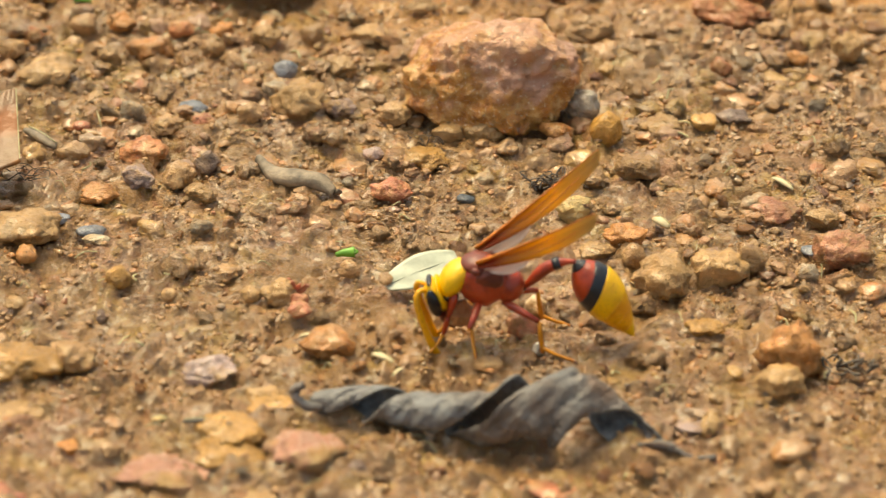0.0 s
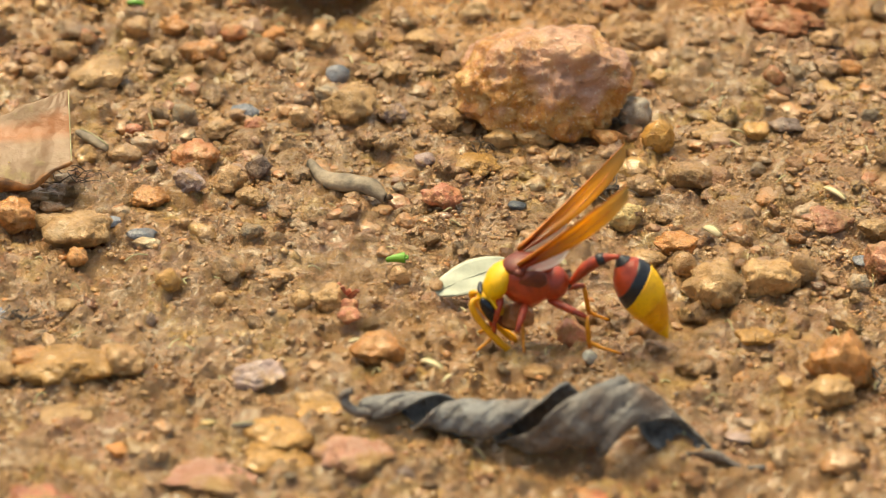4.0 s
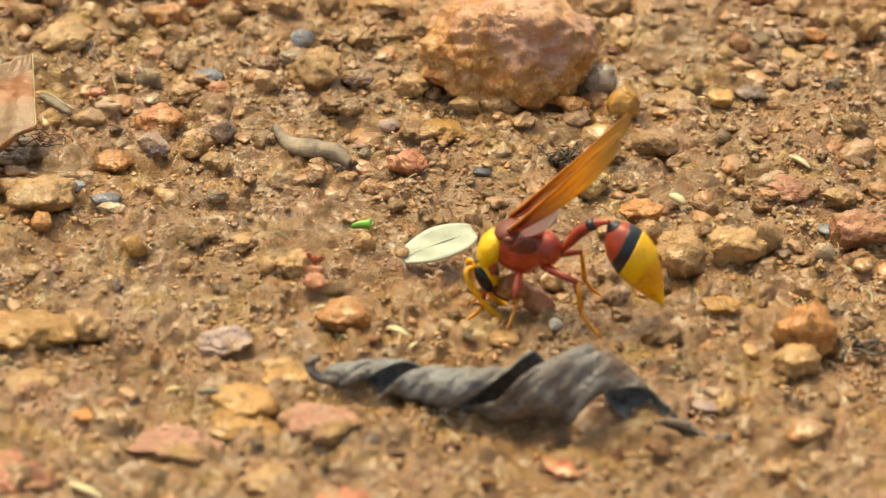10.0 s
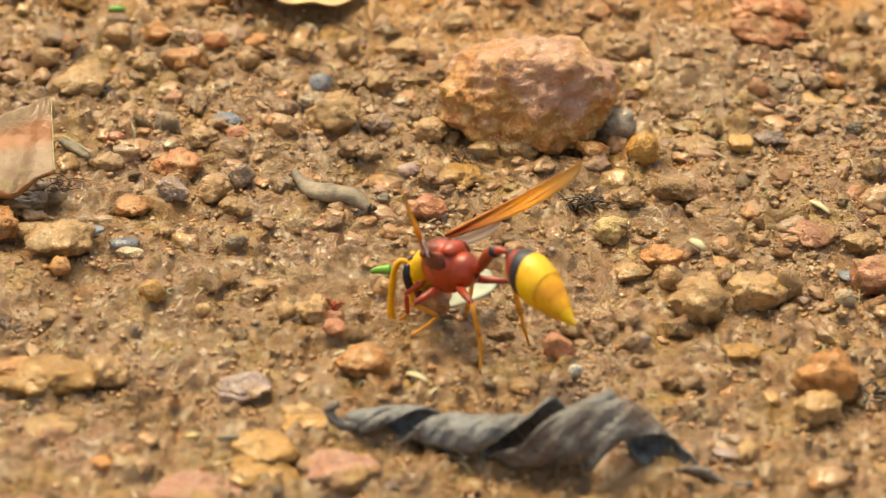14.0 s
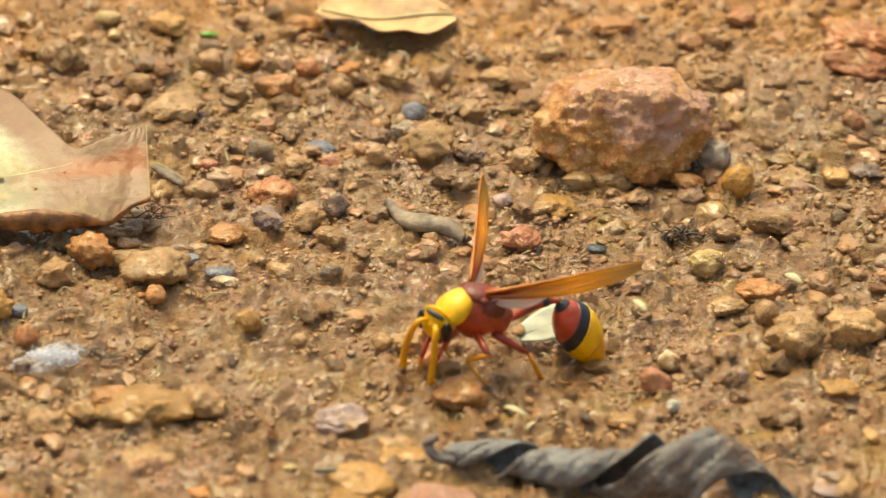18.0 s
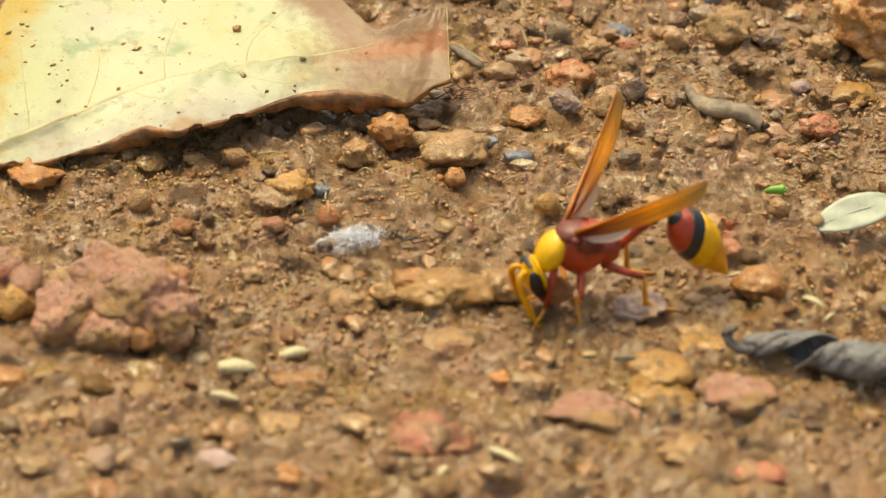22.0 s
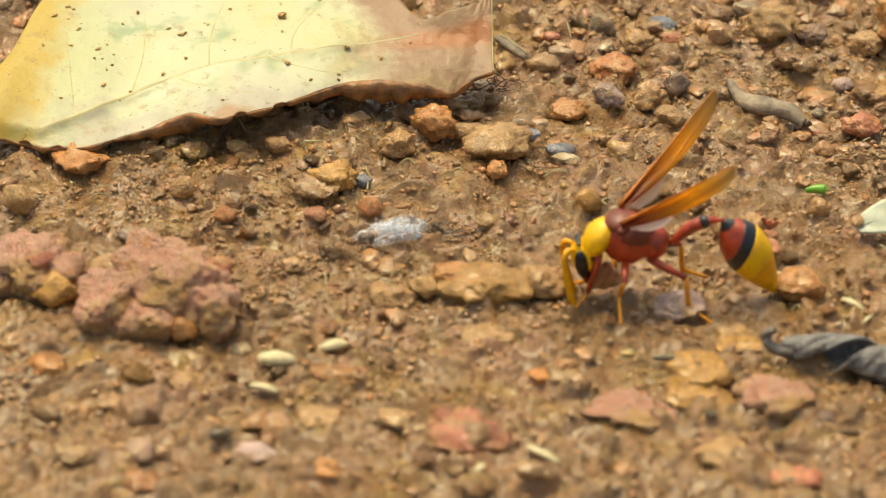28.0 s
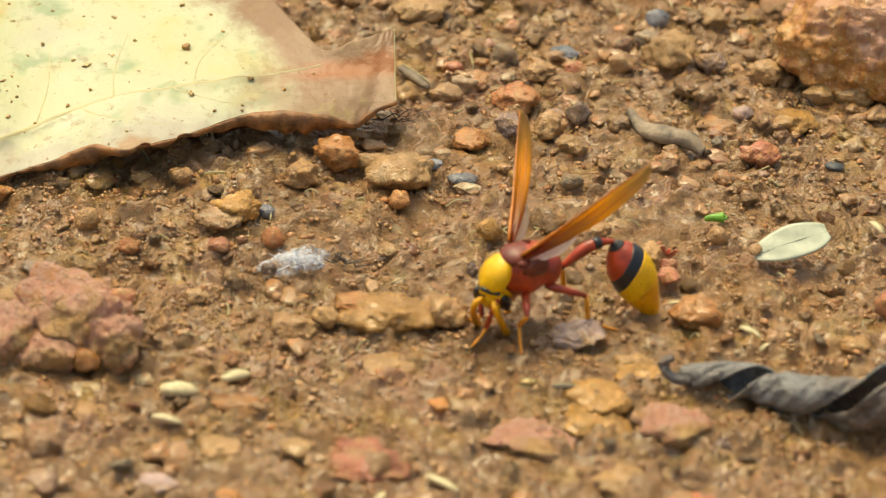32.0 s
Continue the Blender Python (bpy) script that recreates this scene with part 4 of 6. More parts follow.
conglomerate(-73.0, -31.5, [(0.5, 0.5, 2.2, 15.5, 12.0, 9.0, "mixed"), (-6.0, -3.0, 1.4, 8.0, 8.0, 6.0, "mixed"), (4.5, -3.0, 1.6, 7.5, 7.5, 6.5, "mixed"), (-1.5, -5.0, 0.5, 6.5, 5.6, 4.4, "mixed"),
                            (2.6, -6.4, 0.9, 3.2, 2.6, 2.6, "orange"), (-1.0, -1.0, 5.0, 2.6, 2.2, 1.6, "mixed"), (5.2, 1.0, 4.2, 3.0, 2.6, 2.4, "red"), (-7.2, 1.8, 1.8, 4.6, 4.0, 3.2, "tan")],
             810, "lumpy rose and ochre conglomerate stone bedded in damp soil")
conglomerate(-88.5, -28.5, [(0, 0, 1.4, 11.5, 10.0, 6.5, "mixed"), (3.0, -3.6, 1.0, 6.0, 5.0, 4.4, "ochre"), (-4.0, -3.0, 1.0, 5.6, 5.2, 4.2, "mixed"), (1.0, -2.0, 3.6, 3.0, 2.6, 2.0, "red")],
             860, "low rose and yellow conglomerate stone bedded in damp soil")


# ---- fallen leaf ----
def scaled_tube(points, radii):
    """A tube given in millimetres."""
    return tube([p * MM for p in points], [tuple(v * MM for v in r) if isinstance(r, tuple) else r * MM for r in radii], 10)


def fallen_leaf():
    root = tagged(new("leaf"), "pale yellow fallen leaf with browned curled edges", "leaf")
    root.location = (-70 * MM, 12 * MM, 6 * MM)
    # the front and the back margin, place by place from the stalk's end to the tip, relative to the blade's middle, in millimetres
    front_rim = [(-37.0, -18.5, -4.2), (-28.2, -17.6, -4.4), (-23.0, -18.4, -4.3), (-18.0, -18.2, -4.0), (-12.1, -14.6, -3.6), (-7.1, -12.5, -2.0), (-3.2, -14.3, -1.2), (0.5, -12.2, -1.2),
                 (4.6, -8.9, -1.2), (8.6, -4.9, -1.4), (11.1, -4.0, -1.2), (15.0, -3.8, -0.8), (19.7, -2.9, -1.8), (21.6, -2.9, -2.2), (23.6, -0.9, -1.5), (26.3, 0.0, -0.7)]
    back_rim = [(-37.0, -13.0, -2.6), (-30.6, -8.2, -1.0), (-28.6, 6.2, 0.0), (-26.5, 22.0, 0.5), (-16.0, 38.0, 1.0), (-8.0, 34.0, 1.6), (-3.0, 30.0, 2.0), (2.5, 24.0, 2.0),
                (8.0, 18.0, 2.0), (11.5, 13.0, 2.0), (14.2, 9.4, 1.9), (17.0, 6.6, 1.8), (20.5, 7.6, 2.5), (22.8, 8.9, 2.9), (24.0, 9.6, 3.2), (24.8, 9.9, 3.2)]
    RIB_X, RIB_Y = (-23.5, -19.6, -14.2, -10.2, -5.9, -0.8, 4.2, 9.2, 16.8), (-16.6, -14.0, -8.8, -5.9, -3.7, -2.3, -0.6, 1.7, 4.6)
    low, high = smooth_line(front_rim, 12), smooth_line(back_rim, 12)
    n, rows_up = len(low), 64
    verts = []
    # the front rim rolls under
    for inw, drop in ((0.2, 2.6), (-0.6, 1.6), (-0.5, 0.6)):
        for p in low:
            much = 0.06 + 1.0 * math.exp(-(((p.x - 14) / 7) ** 2)) + 0.8 * math.exp(-(((p.x + 8) / 4) ** 2)) + 0.3 * math.exp(-(((p.x + 22) / 6) ** 2))
            verts.append((p.x, p.y + inw * much, p.z - drop * much))
    for r in range(rows_up + 1):
        v = (r / rows_up) ** 1.3
        for k, (p, q) in enumerate(zip(low, high)):
            qx, qy = p.x + (q.x - p.x) * v, p.y + (q.y - p.y) * v
            z = p.z * (1 - v) ** 3 + q.z * v ** 2 + 0.25 * math.sin(qx * 0.3) * 4 * v * (1 - v)
            z += 0.3 * noise.noise(Vector((k * 0.16, 3.0, 0))) * max(0, abs(2 * v - 1) - 0.7) / 0.3
            keel = qy - float(np.interp(qx, RIB_X, RIB_Y))
            tipward = max(0.0, min(1.0, (qx - 8) / 12))
            z += (0.25 * math.exp(-(keel / 0.7) ** 2) - 0.22 * math.exp(-((keel + 2.2) / 1.5) ** 2)) * (1 - tipward) - 0.6 * tipward * math.exp(-(keel / 2.2) ** 2)
            z += 0.22 * noise.noise(Vector((qx * 0.22, qy * 0.22, 5.0))) + 0.07 * noise.noise(Vector((qx * 0.9, qy * 0.9, 2.0)))
            verts.append((qx, qy, z))
    verts = [tuple(c * MM for c in v) for v in verts]
    faces = [(r * n + k, r * n + k + 1, (r + 1) * n + k + 1, (r + 1) * n + k) for r in range(rows_up + 3) for k in range(n - 1)]
    me = mesh_of("blade", verts, faces, [LEAF, LEAF_RIM])
    for poly in me.polygons:
        if poly.index < 3 * (n - 1):
            poly.material_index = 1
    blade = new("blade", me)
    blade.parent = root
    skin = blade.modifiers.new("thickness", "SOLIDIFY")
    skin.thickness = 0.00022

    tree = BVHTree.FromPolygons(verts, faces)

    def on_blade(x, y):
        """Height of the blade's upper face at a place."""
        hit = tree.ray_cast(Vector((x * MM, y * MM, 0.05)), Vector((0, 0, -1)))[0]
        return hit.z / MM if hit else 0.0

    def vein(points, r):
        line = smooth_line([(*q, 0) for q in points], 10)
        bm = bmesh.new()
        rows = []
        for k, p in enumerate(line):
            d = (line[min(k + 1, len(line) - 1)] - line[max(k - 1, 0)]).normalized()
            w = r * (1 - 0.7 * k / len(line))
            row = []
            for f, up in ((-1, -0.02), (-0.5, 0.05), (0, 0.08), (0.5, 0.05), (1, -0.02)):
                x, y = p.x - d.y * f * w, p.y + d.x * f * w
                row.append(bm.verts.new((x * MM, y * MM, (on_blade(x, y) + up * (0.4 + r)) * MM)))
            rows.append(row)
        for a, b in zip(rows, rows[1:]):
            for k in range(4):
                bm.faces.new((a[k], b[k], b[k + 1], a[k + 1]))
        return bm

    part("midrib", vein(list(zip(RIB_X, RIB_Y)), 0.42), LEAF_VEIN, root, "pale raised midrib")
    for a, b, c in (((-14.6, -9.0), (-14.6, -2), (-16, 6)), ((-6.4, -3.8), (-7.4, 2), (-7.2, 9)), ((2.6, -1.0), (2.6, 4), (5.4, 10.5)),
                    ((-20, -14.2), (-22.5, -6), (-24.5, 1)), ((-10, -5.8), (-4, -8.5), (1, -9)), ((0, -2), (6, -3.4), (10, -2.2))):
        part("vein", vein([a, b, c], 0.13), LEAF_VEIN, root)
    rim = [Vector(v) / MM for v in verts[3 * n:4 * n]]
    front = [p + Vector((0.1, -0.12, -0.05)) for p in rim if p.x > -26]
    curl = [1.5 * (0.05 + 0.85 * math.exp(-(((p.x - 14) / 6) ** 2)) + 0.7 * math.exp(-(((p.x + 8) / 3.5) ** 2)) + 0.3 * noise.noise(Vector((p.x * 0.5, 0, 0)))) for p in front]
    bm = bmesh.new()
    rows = []
    for p, c in zip(front, curl):
        row = []
        for k, (out, drop) in enumerate(((0.0, -0.04), (-0.35, 0.25), (-0.6, 0.8), (-0.55, 1.35), (-0.2, 1.8), (0.5, 2.1))):
            crinkle = 0.35 * c * noise.noise(Vector((p.x * 0.9, k * 0.5, 1.0))) + 0.15 * c * noise.noise(Vector((p.x * 2.6, k * 0.9, 4.0)))
            row.append(bm.verts.new(Vector((p.x, p.y + out * c + (crinkle if k else 0), p.z - drop * c + (0.7 * crinkle if k else 0))) * MM))
        rows.append(row)
    for a, b in zip(rows, rows[1:]):
        for k in range(5):
            bm.faces.new((a[k], b[k], b[k + 1], a[k + 1]))
    part("rolled_edge", bm, LEAF_RIM, root, "brown crinkled edge rolled under").modifiers.new("thickness", "SOLIDIFY").thickness = 0.0002
    tip = [Vector(verts[(3 + r) * n + n - 1]) / MM for r in range(0, rows_up + 1, 2)]
    part("tip_edge", scaled_tube(tip, [0.07] * len(tip)), LEAF_VEIN, root, "thin pale edge of the tip")
    spots = random.Random(8)
    big = [(0.5, 6.2, 0.5), (-10.8, 2.5, 0.27), (-9.5, -2.2, 0.22), (2.6, -2.8, 0.3), (-6.1, 7.8, 0.22), (9.0, 1.1, 0.32), (-17.9, -8.5, 0.2), (-25.2, 5.2, 0.24), (8.8, -4.0, 0.16), (8.7, -3.2, 0.14)]
    for k in range(86):
        if k < len(big):
            x, y, s = big[k]
        else:
            x, y, s = spots.uniform(-26, 20), spots.uniform(-17, 16), spots.choice((0.06, 0.08, 0.1, 0.13, 0.16, 0.2))
            if k % 3 == 0:
                x = spots.uniform(-27, -16)
        if y > 22 - (x + 10) * 0.6 or (k >= len(big) and y < -13 + max(0, (x + 5) * 0.5)):
            continue
        part("crumb", blob(s * MM * spots.uniform(0.9, 1.9), s * MM, s * MM * 0.7, (x * MM, y * MM, (on_blade(x, y) + s * 0.4) * MM), (0, 0, k * 40), 2, 1.0, k), STONE["yellow" if k % 2 else "ochre"], root)


fallen_leaf()


# ---- curled dead leaf ----
def dead_leaf():
    root = tagged(new("dead_leaf"), "dry dark grey leaf curled and twisted on the soil", "leaf")
    TAKEN.extend((x, -33.5, 4.5) for x in range(-12, 38, 4))
    length, n, m = 38.0, 220, 28
    verts = []
    swell = ((0, 0.05, 0.1, 0.16, 0.22, 0.3, 0.38, 0.46, 0.54, 0.62, 0.7, 0.76, 0.83, 0.9, 1.0), (0.5, 0.9, 1.4, 1.6, 1.7, 2.0, 2.2, 2.3, 2.8, 3.0, 2.8, 2.5, 1.8, 1.1, 0.4))
    # the way that the open side of the curl faces: 180 to the south, 90 up, 270 down
    gape = ((0, 0.07, 0.13, 0.19, 0.26, 0.31, 0.36, 0.43, 0.52, 0.61, 0.68, 0.73, 0.79, 0.88, 1.0), (340, 285, 220, 120, 20, -40, -95, -175, -262, -330, -390, -455, -515, -590, -680))
    wrap = ((0, 0.13, 0.25, 0.35, 0.55, 0.65, 0.75, 1.0), (190, 225, 275, 290, 285, 260, 215, 180))
    crest = ((0, 0.1, 0.3, 0.5, 0.62, 0.75, 0.9, 1.0), (1.4, 0.3, -0.2, 0.3, 1.9, 1.2, 0.0, -0.1))
    for i in range(n + 1):
        s = i / n
        x, y = -7.8 + length * s, -32.4 - 5.2 * s + 0.9 * math.sin(s * 9)
        r = float(np.interp(s, *swell))
        zc = 0.35 + 0.9 * r + float(np.interp(s, *crest))
        twist = radians(float(np.interp(s, *gape)) + 180)
        for j in range(m + 1):
            a = (j / m - 0.5) * radians(float(np.interp(s, *wrap))) + twist
            rr = r * (1 + 0.16 * math.sin(2 * a + s * 9)) * (1 + 0.18 * noise.noise(Vector((s * 17, j * 0.16, 2))) + 0.07 * noise.noise(Vector((s * 45, j * 0.8, 7))))
            edge = abs(j / m - 0.5) * 2
            lap = 1 + 0.22 * max(0, edge - 0.7) / 0.3 * math.sin(s * 37 + 1)
            z = max(zc + rr * lap * math.sin(a), 0.15 + 0.02 * j)
            verts.append(((x + 0.5 * rr * math.sin(a + 1)) * MM, (y + rr * lap * math.cos(a)) * MM, z * MM))
    faces = [(i * (m + 1) + j, (i + 1) * (m + 1) + j, (i + 1) * (m + 1) + j + 1, i * (m + 1) + j + 1) for i in range(n) for j in range(m)]
    ob = new("blade", mesh_of("blade", verts, faces, DEAD_LEAF))
    ob.parent = root
    ob.modifiers.new("thickness", "SOLIDIFY").thickness = 0.00028
    rib = [Vector(verts[i * (m + 1) + m // 2]) + Vector((0, 0, 0.00010)) for i in range(0, n + 1, 3)]
    part("midrib", tube(rib, [0.0003 * (1 - 0.6 * k / len(rib)) for k in range(len(rib))], 6), DEAD_LEAF, root)
    hook = Vector(verts[m // 2])
    part("curled_tip", tube(smooth_line([hook + Vector(p) * MM for p in ((1.2, 0, -0.6), (-0.3, -0.4, -0.3), (-1.4, -0.2, 0.5), (-1.5, 0.1, 1.5), (-0.6, 0.2, 1.9))], 5), [(0.0009 - 0.00001 * k, 0.0006 - 0.00001 * k) for k in range(21)], 10), DEAD_LEAF, root, "knobbed curled tip")
    part("stalk", tube(smooth_line([rib[-1], rib[-1] + Vector((0.0022, -0.0006, -0.0008)), rib[-1] + Vector((0.0045, -0.0009, -0.0004))], 5), [0.00035] * 11, 8), DEAD_LEAF, root)


dead_leaf()


# ---- small finds on the soil ----
def pale_leaflet():
    root = tagged(new("leaflet"), "small pale green leaflet lying on the soil", "leaf")
    root.matrix_world = pose(3.2 * MM, -5.8 * MM, 2.0 * MM, 24, -6, 30)
    bm = bmesh.new()
    rows = []
    for i in range(25):
        s = i / 24
        half = 2.2 * math.sin(math.pi * (0.06 + 0.88 * s)) ** 0.55 * (0.82 + 0.25 * s)
        rows.append([bm.verts.new(((s - 0.5) * 9.2 * MM, half * (j / 5 - 1) * MM, (0.1 * abs(j / 5 - 1) ** 2 + 0.3 * math.sin(s * 3) + 0.06 * math.sin(j * 0.8 + i * 0.5)) * MM)) for j in range(11)])
    for a, b in zip(rows, rows[1:]):
        for j in range(10):
            bm.faces.new((a[j], b[j], b[j + 1], a[j + 1]))
    blade = part("blade", bm, LEAFLET, root)
    blade.modifiers.new("thickness", "SOLIDIFY").thickness = 0.0002
    part("midrib", tube([((s / 10 - 0.5) * 9.0 * MM, 0, (0.02 + 0.3 * math.sin(s / 10 * 3)) * MM) for s in range(11)], [0.00005] * 11, 6), LEAFLET, root)
    part("tip", blob(0.9 * MM, 0.75 * MM, 0.3 * MM, (-4.3 * MM, 0.5 * MM, 0.35 * MM), (0, 0, 20), 2, 0.2, 4), STONE["brown"], root, "brown withered tip")


def seed_pod():
    root = tagged(new("seed_pod"), "grey-brown curled seed pod lying on pebbles", "seed pod")
    z = 0.5
    line = smooth_line([(-16.8, 20.8, z + 0.5), (-14.8, 18.0, z), (-11.5, 16.3, z + 0.5), (-9.0, 15.6, z + 0.4), (-7.5, 14.3, z - 0.3)], 6)
    line = [p * MM for p in line]
    bm = bmesh.new()
    rows = []
    for k, p in enumerate(line):
        s = k / (len(line) - 1)
        wide = 1.1 * math.sin(math.pi * (0.05 + 0.87 * s)) ** 0.6
        row = []
        for j in range(15):
            a = radians(-50 + 285 * j / 14)
            r = wide * (1 + 0.2 * noise.noise(Vector((s * 6, j * 0.3, 2.0))) + 0.07 * math.sin(j * 1.9 + s * 4))
            row.append(bm.verts.new(p + Vector((0.25 * r * math.cos(a), 0.95 * r * math.cos(a), 0.62 * r * math.sin(a))) * MM))
        rows.append(row)
    for a, b in zip(rows, rows[1:]):
        for j in range(14):
            bm.faces.new((a[j], b[j], b[j + 1], a[j + 1]))
    part("pod", bm, SEEDPOD, root).modifiers.new("thickness", "SOLIDIFY").thickness = 0.0003
    part("hook", tube([line[-1], line[-1] + Vector((0.0007, -0.0003, 0.0004)), line[-1] + Vector((0.0005, -0.0006, 0.0009))], [0.0004, 0.0003, 0.0001], 8), FIBRE, root)


def husk(x, y, l, w, turn, label, material=None):
    root = tagged(new("husk"), label, "husk", "husks on the soil")
    root.matrix_world = pose(x * MM, y * MM, max(0.4, ground_z(x, y) / MM + 0.35) * MM, 5, 8, turn)
    line = [((s / 8 - 0.5) * l * MM, 0, 0.25 * math.sin(s / 8 * 3.1) * MM) for s in range(9)]
    part("shell", tube(line, [(w / 2 * MM * math.sin(math.pi * (0.1 + 0.8 * s / 8)) ** 0.6, w / 3.4 * MM * math.sin(math.pi * (0.1 + 0.8 * s / 8)) ** 0.6) for s in range(9)], 10), material or HUSK, root)
    part("ridge", tube([(p[0] * 0.9, w * 0.12 * MM, p[2] + w * 0.26 * MM) for p in line], [0.00008] * 9, 5), LEAF_VEIN, root)
    return root


def white_fluff():
    root = tagged(new("fluff"), "tuft of white fluff snagged on a dark crumb", "fluff")
    root.location = (-51.0 * MM, -16.3 * MM, 0.8 * MM)
    rng = random.Random(5)
    part("crumb", blob(0.9 * MM, 0.8 * MM, 0.6 * MM, (-3.0 * MM, -1.4 * MM, 0.0), (0, 0, 0), 3, 0.5, 3), STONE["dark"], root)
    part("tuft", blob(3.4 * MM, 1.4 * MM, 0.9 * MM, (0, 0, 0.3 * MM), (12, -4, 22), 4, 0.6, 9), FLUFF, root)
    for k in range(170):
        a = rng.uniform(0, 6.28)
        p = Vector((2.6 * math.cos(a) * rng.random(), 1.3 * math.sin(a) * rng.random(), 0.5)) * MM
        q = p + Vector((rng.gauss(0.2, 0.8), rng.gauss(0.1, 0.6), rng.uniform(-0.2, 0.6))) * MM
        mid = (p + q) / 2 + Vector((rng.gauss(0, 0.3), rng.gauss(0, 0.3), rng.uniform(0, 0.4))) * MM
        part("fibre", tube(smooth_line([p, mid, q], 3), [0.000026] * 7, 4), FLUFF_FIBRE, root)


def debris(name, x, y, spread, n, material, label, category, thick=0.0002, seed=1):
    """A little tangle of stiff fibres."""
    root = tagged(new(name), label, category)
    root.location = (x * MM, y * MM, ground_z(x, y) + 0.0004)
    rng = random.Random(seed)
    for k in range(n):
        p = Vector((rng.gauss(0, spread), rng.gauss(0, spread * 0.6), rng.uniform(0, 0.6))) * MM
        q = p + Vector((rng.gauss(0, spread), rng.gauss(0, spread * 0.7), rng.uniform(-0.2, 1.0))) * MM
        mid = (p + q) / 2 + Vector((rng.gauss(0, 0.5), rng.gauss(0, 0.5), rng.uniform(0, 0.8))) * MM
        part("fibre", tube(smooth_line([p, mid, q], 4), [thick * (1 - 0.07 * i) for i in range(9)], 5), material, root)


def green_bud():
    root = tagged(new("bud"), "bright green plant bud on the soil", "bud")
    root.location = (-5.6 * MM, -0.4 * MM, 0.7 * MM)
    part("bud_case", tube(smooth_line([(-1.0 * MM, 0, 0), (-0.3 * MM, 0, 0.25 * MM), (0.5 * MM, 0.1 * MM, 0.3 * MM), (1.1 * MM, 0.1 * MM, 0.35 * MM)], 4), [0.0003 + 0.00003 * k for k in range(13)], 10), GREEN, root)
    part("bud_lip", tube([(1.1 * MM + 0.0003 * math.cos(a), 0.0001 + 0.0003 * math.sin(a), 0.4 * MM) for a in (k * 0.5 for k in range(13))], [0.00014] * 13, 6), GREEN, root)


def bud_scales():
    """A fan of dry papery scales."""
    root = tagged(new("bud_scales"), "fan of dry reddish bud scales on the soil", "bud scales")
    root.location = (-11.0 * MM, -8.8 * MM, ground_z(-11.0, -8.8) + 0.0005)
    for k in range(11):
        a = radians(-62 + 12.4 * k)
        out, l = Vector((math.sin(a), 0.25 * math.sin(k * 2.1), 0.35 + 0.75 * math.cos(a))), 2.1 + 0.5 * math.sin(k * 1.7)
        line = smooth_line([Vector((0, 0, 0)), out * l * 0.5 * MM, (out * l + Vector((0, -0.3, 0.1))) * MM], 4)
        part("scale", tube(line, [(0.00012 + 0.00035 * math.sin(math.pi * (0.08 + 0.84 * i / 8)), 0.00009) for i in range(9)], 8), REDBUD, root)


def far_leaf():
    """A second dry leaf, well behind the rock."""
    root = tagged(new("leaf"), "dry tan leaf lying on the soil behind the rock", "leaf")
    root.location = (-19.5 * MM, 66 * MM, 2.4 * MM)
    TAKEN.extend((x, 67, 6) for x in (-27, -22, -17, -12))
    bm = bmesh.new()
    rows = []
    for i in range(31):
        s = i / 30
        half = (5.4 + 0.8 * math.sin(s * 17)) * math.sin(math.pi * (0.05 + 0.9 * s)) ** 0.6
        rows.append([bm.verts.new(((s - 0.5) * 18 * MM, half * (j / 6 - 1) * MM, (0.9 * (j / 6 - 1) ** 2 + 0.6 * math.sin(s * 6 + j * 0.4)) * MM)) for j in range(13)])
    for a, b in zip(rows, rows[1:]):
        for j in range(12):
            bm.faces.new((a[j], b[j], b[j + 1], a[j + 1]))
    part("blade", bm, DRY_LEAF, root).modifiers.new("thickness", "SOLIDIFY").thickness = 0.0002
    part("midrib", tube([((s / 10 - 0.5) * 17 * MM, 0, (0.15 + 0.6 * math.sin(s / 10 * 6 + 2.4)) * MM) for s in range(11)], [0.0002] * 11, 6), LEAF_VEIN, root)


pale_leaflet()
seed_pod()
white_fluff()
green_bud()
far_leaf()
husk(-0.6, -21.6, 2.6, 1.1, -25, "pale yellow seed husk on damp soil")
husk(1.0, -24.0, 1.9, 0.6, 62, "thin white splinter of straw on damp soil")
husk(-54.4, -37.6, 3.2, 2.0, 38, "cream seed husk lying on damp soil", HUSK)
husk(-59.9, -40.8, 3.8, 2.7, 15, "broad cream seed husk lying on damp soil")
husk(-60.2, -46.0, 3.0, 1.3, -4, "narrow cream seed husk lying on damp soil")
husk(-30.5, -53.5, 3.8, 1.3, -22, "long cream seed husk lying on damp soil")
husk(-36.5, -56.5, 2.0, 1.0, 75, "short cream seed husk lying on damp soil")
husk(30.5, 8.6, 2.2, 1.6, -40, "white flake of husk between pebbles")
husk(12.9, 1.2, 2.3, 1.2, -50, "white curled flake on the soil")
husk(-23.5, -34.2, 1.8, 1.1, 10, "small yellow seed on the soil", STONE["yellow"])
husk(-8.8, -17.5, 2.2, 0.6, 20, "thin white flake beside a stone")
husk(45.0, 17.0, 3.0, 1.0, -40, "pale dry flake between stones")
husk(-19.0, -35.2, 4.2, 1.0, 12, "dark sliver of rotten leaf on the soil", FIBRE)
husk(-43.0, 25.0, 5.2, 2.0, -38, "grey withered leaf scrap beside the leaf", SEEDPOD)
husk(-42.0, 61.0, 2.2, 1.2, 10, "small green leaf scrap far off", GREEN)
debris("twig_tangle", 18.0, 18.6, 1.3, 34, FIBRE, "tangle of dark rotten twigs between pebbles", "twigs", 0.00014, 3)
bud_scales()
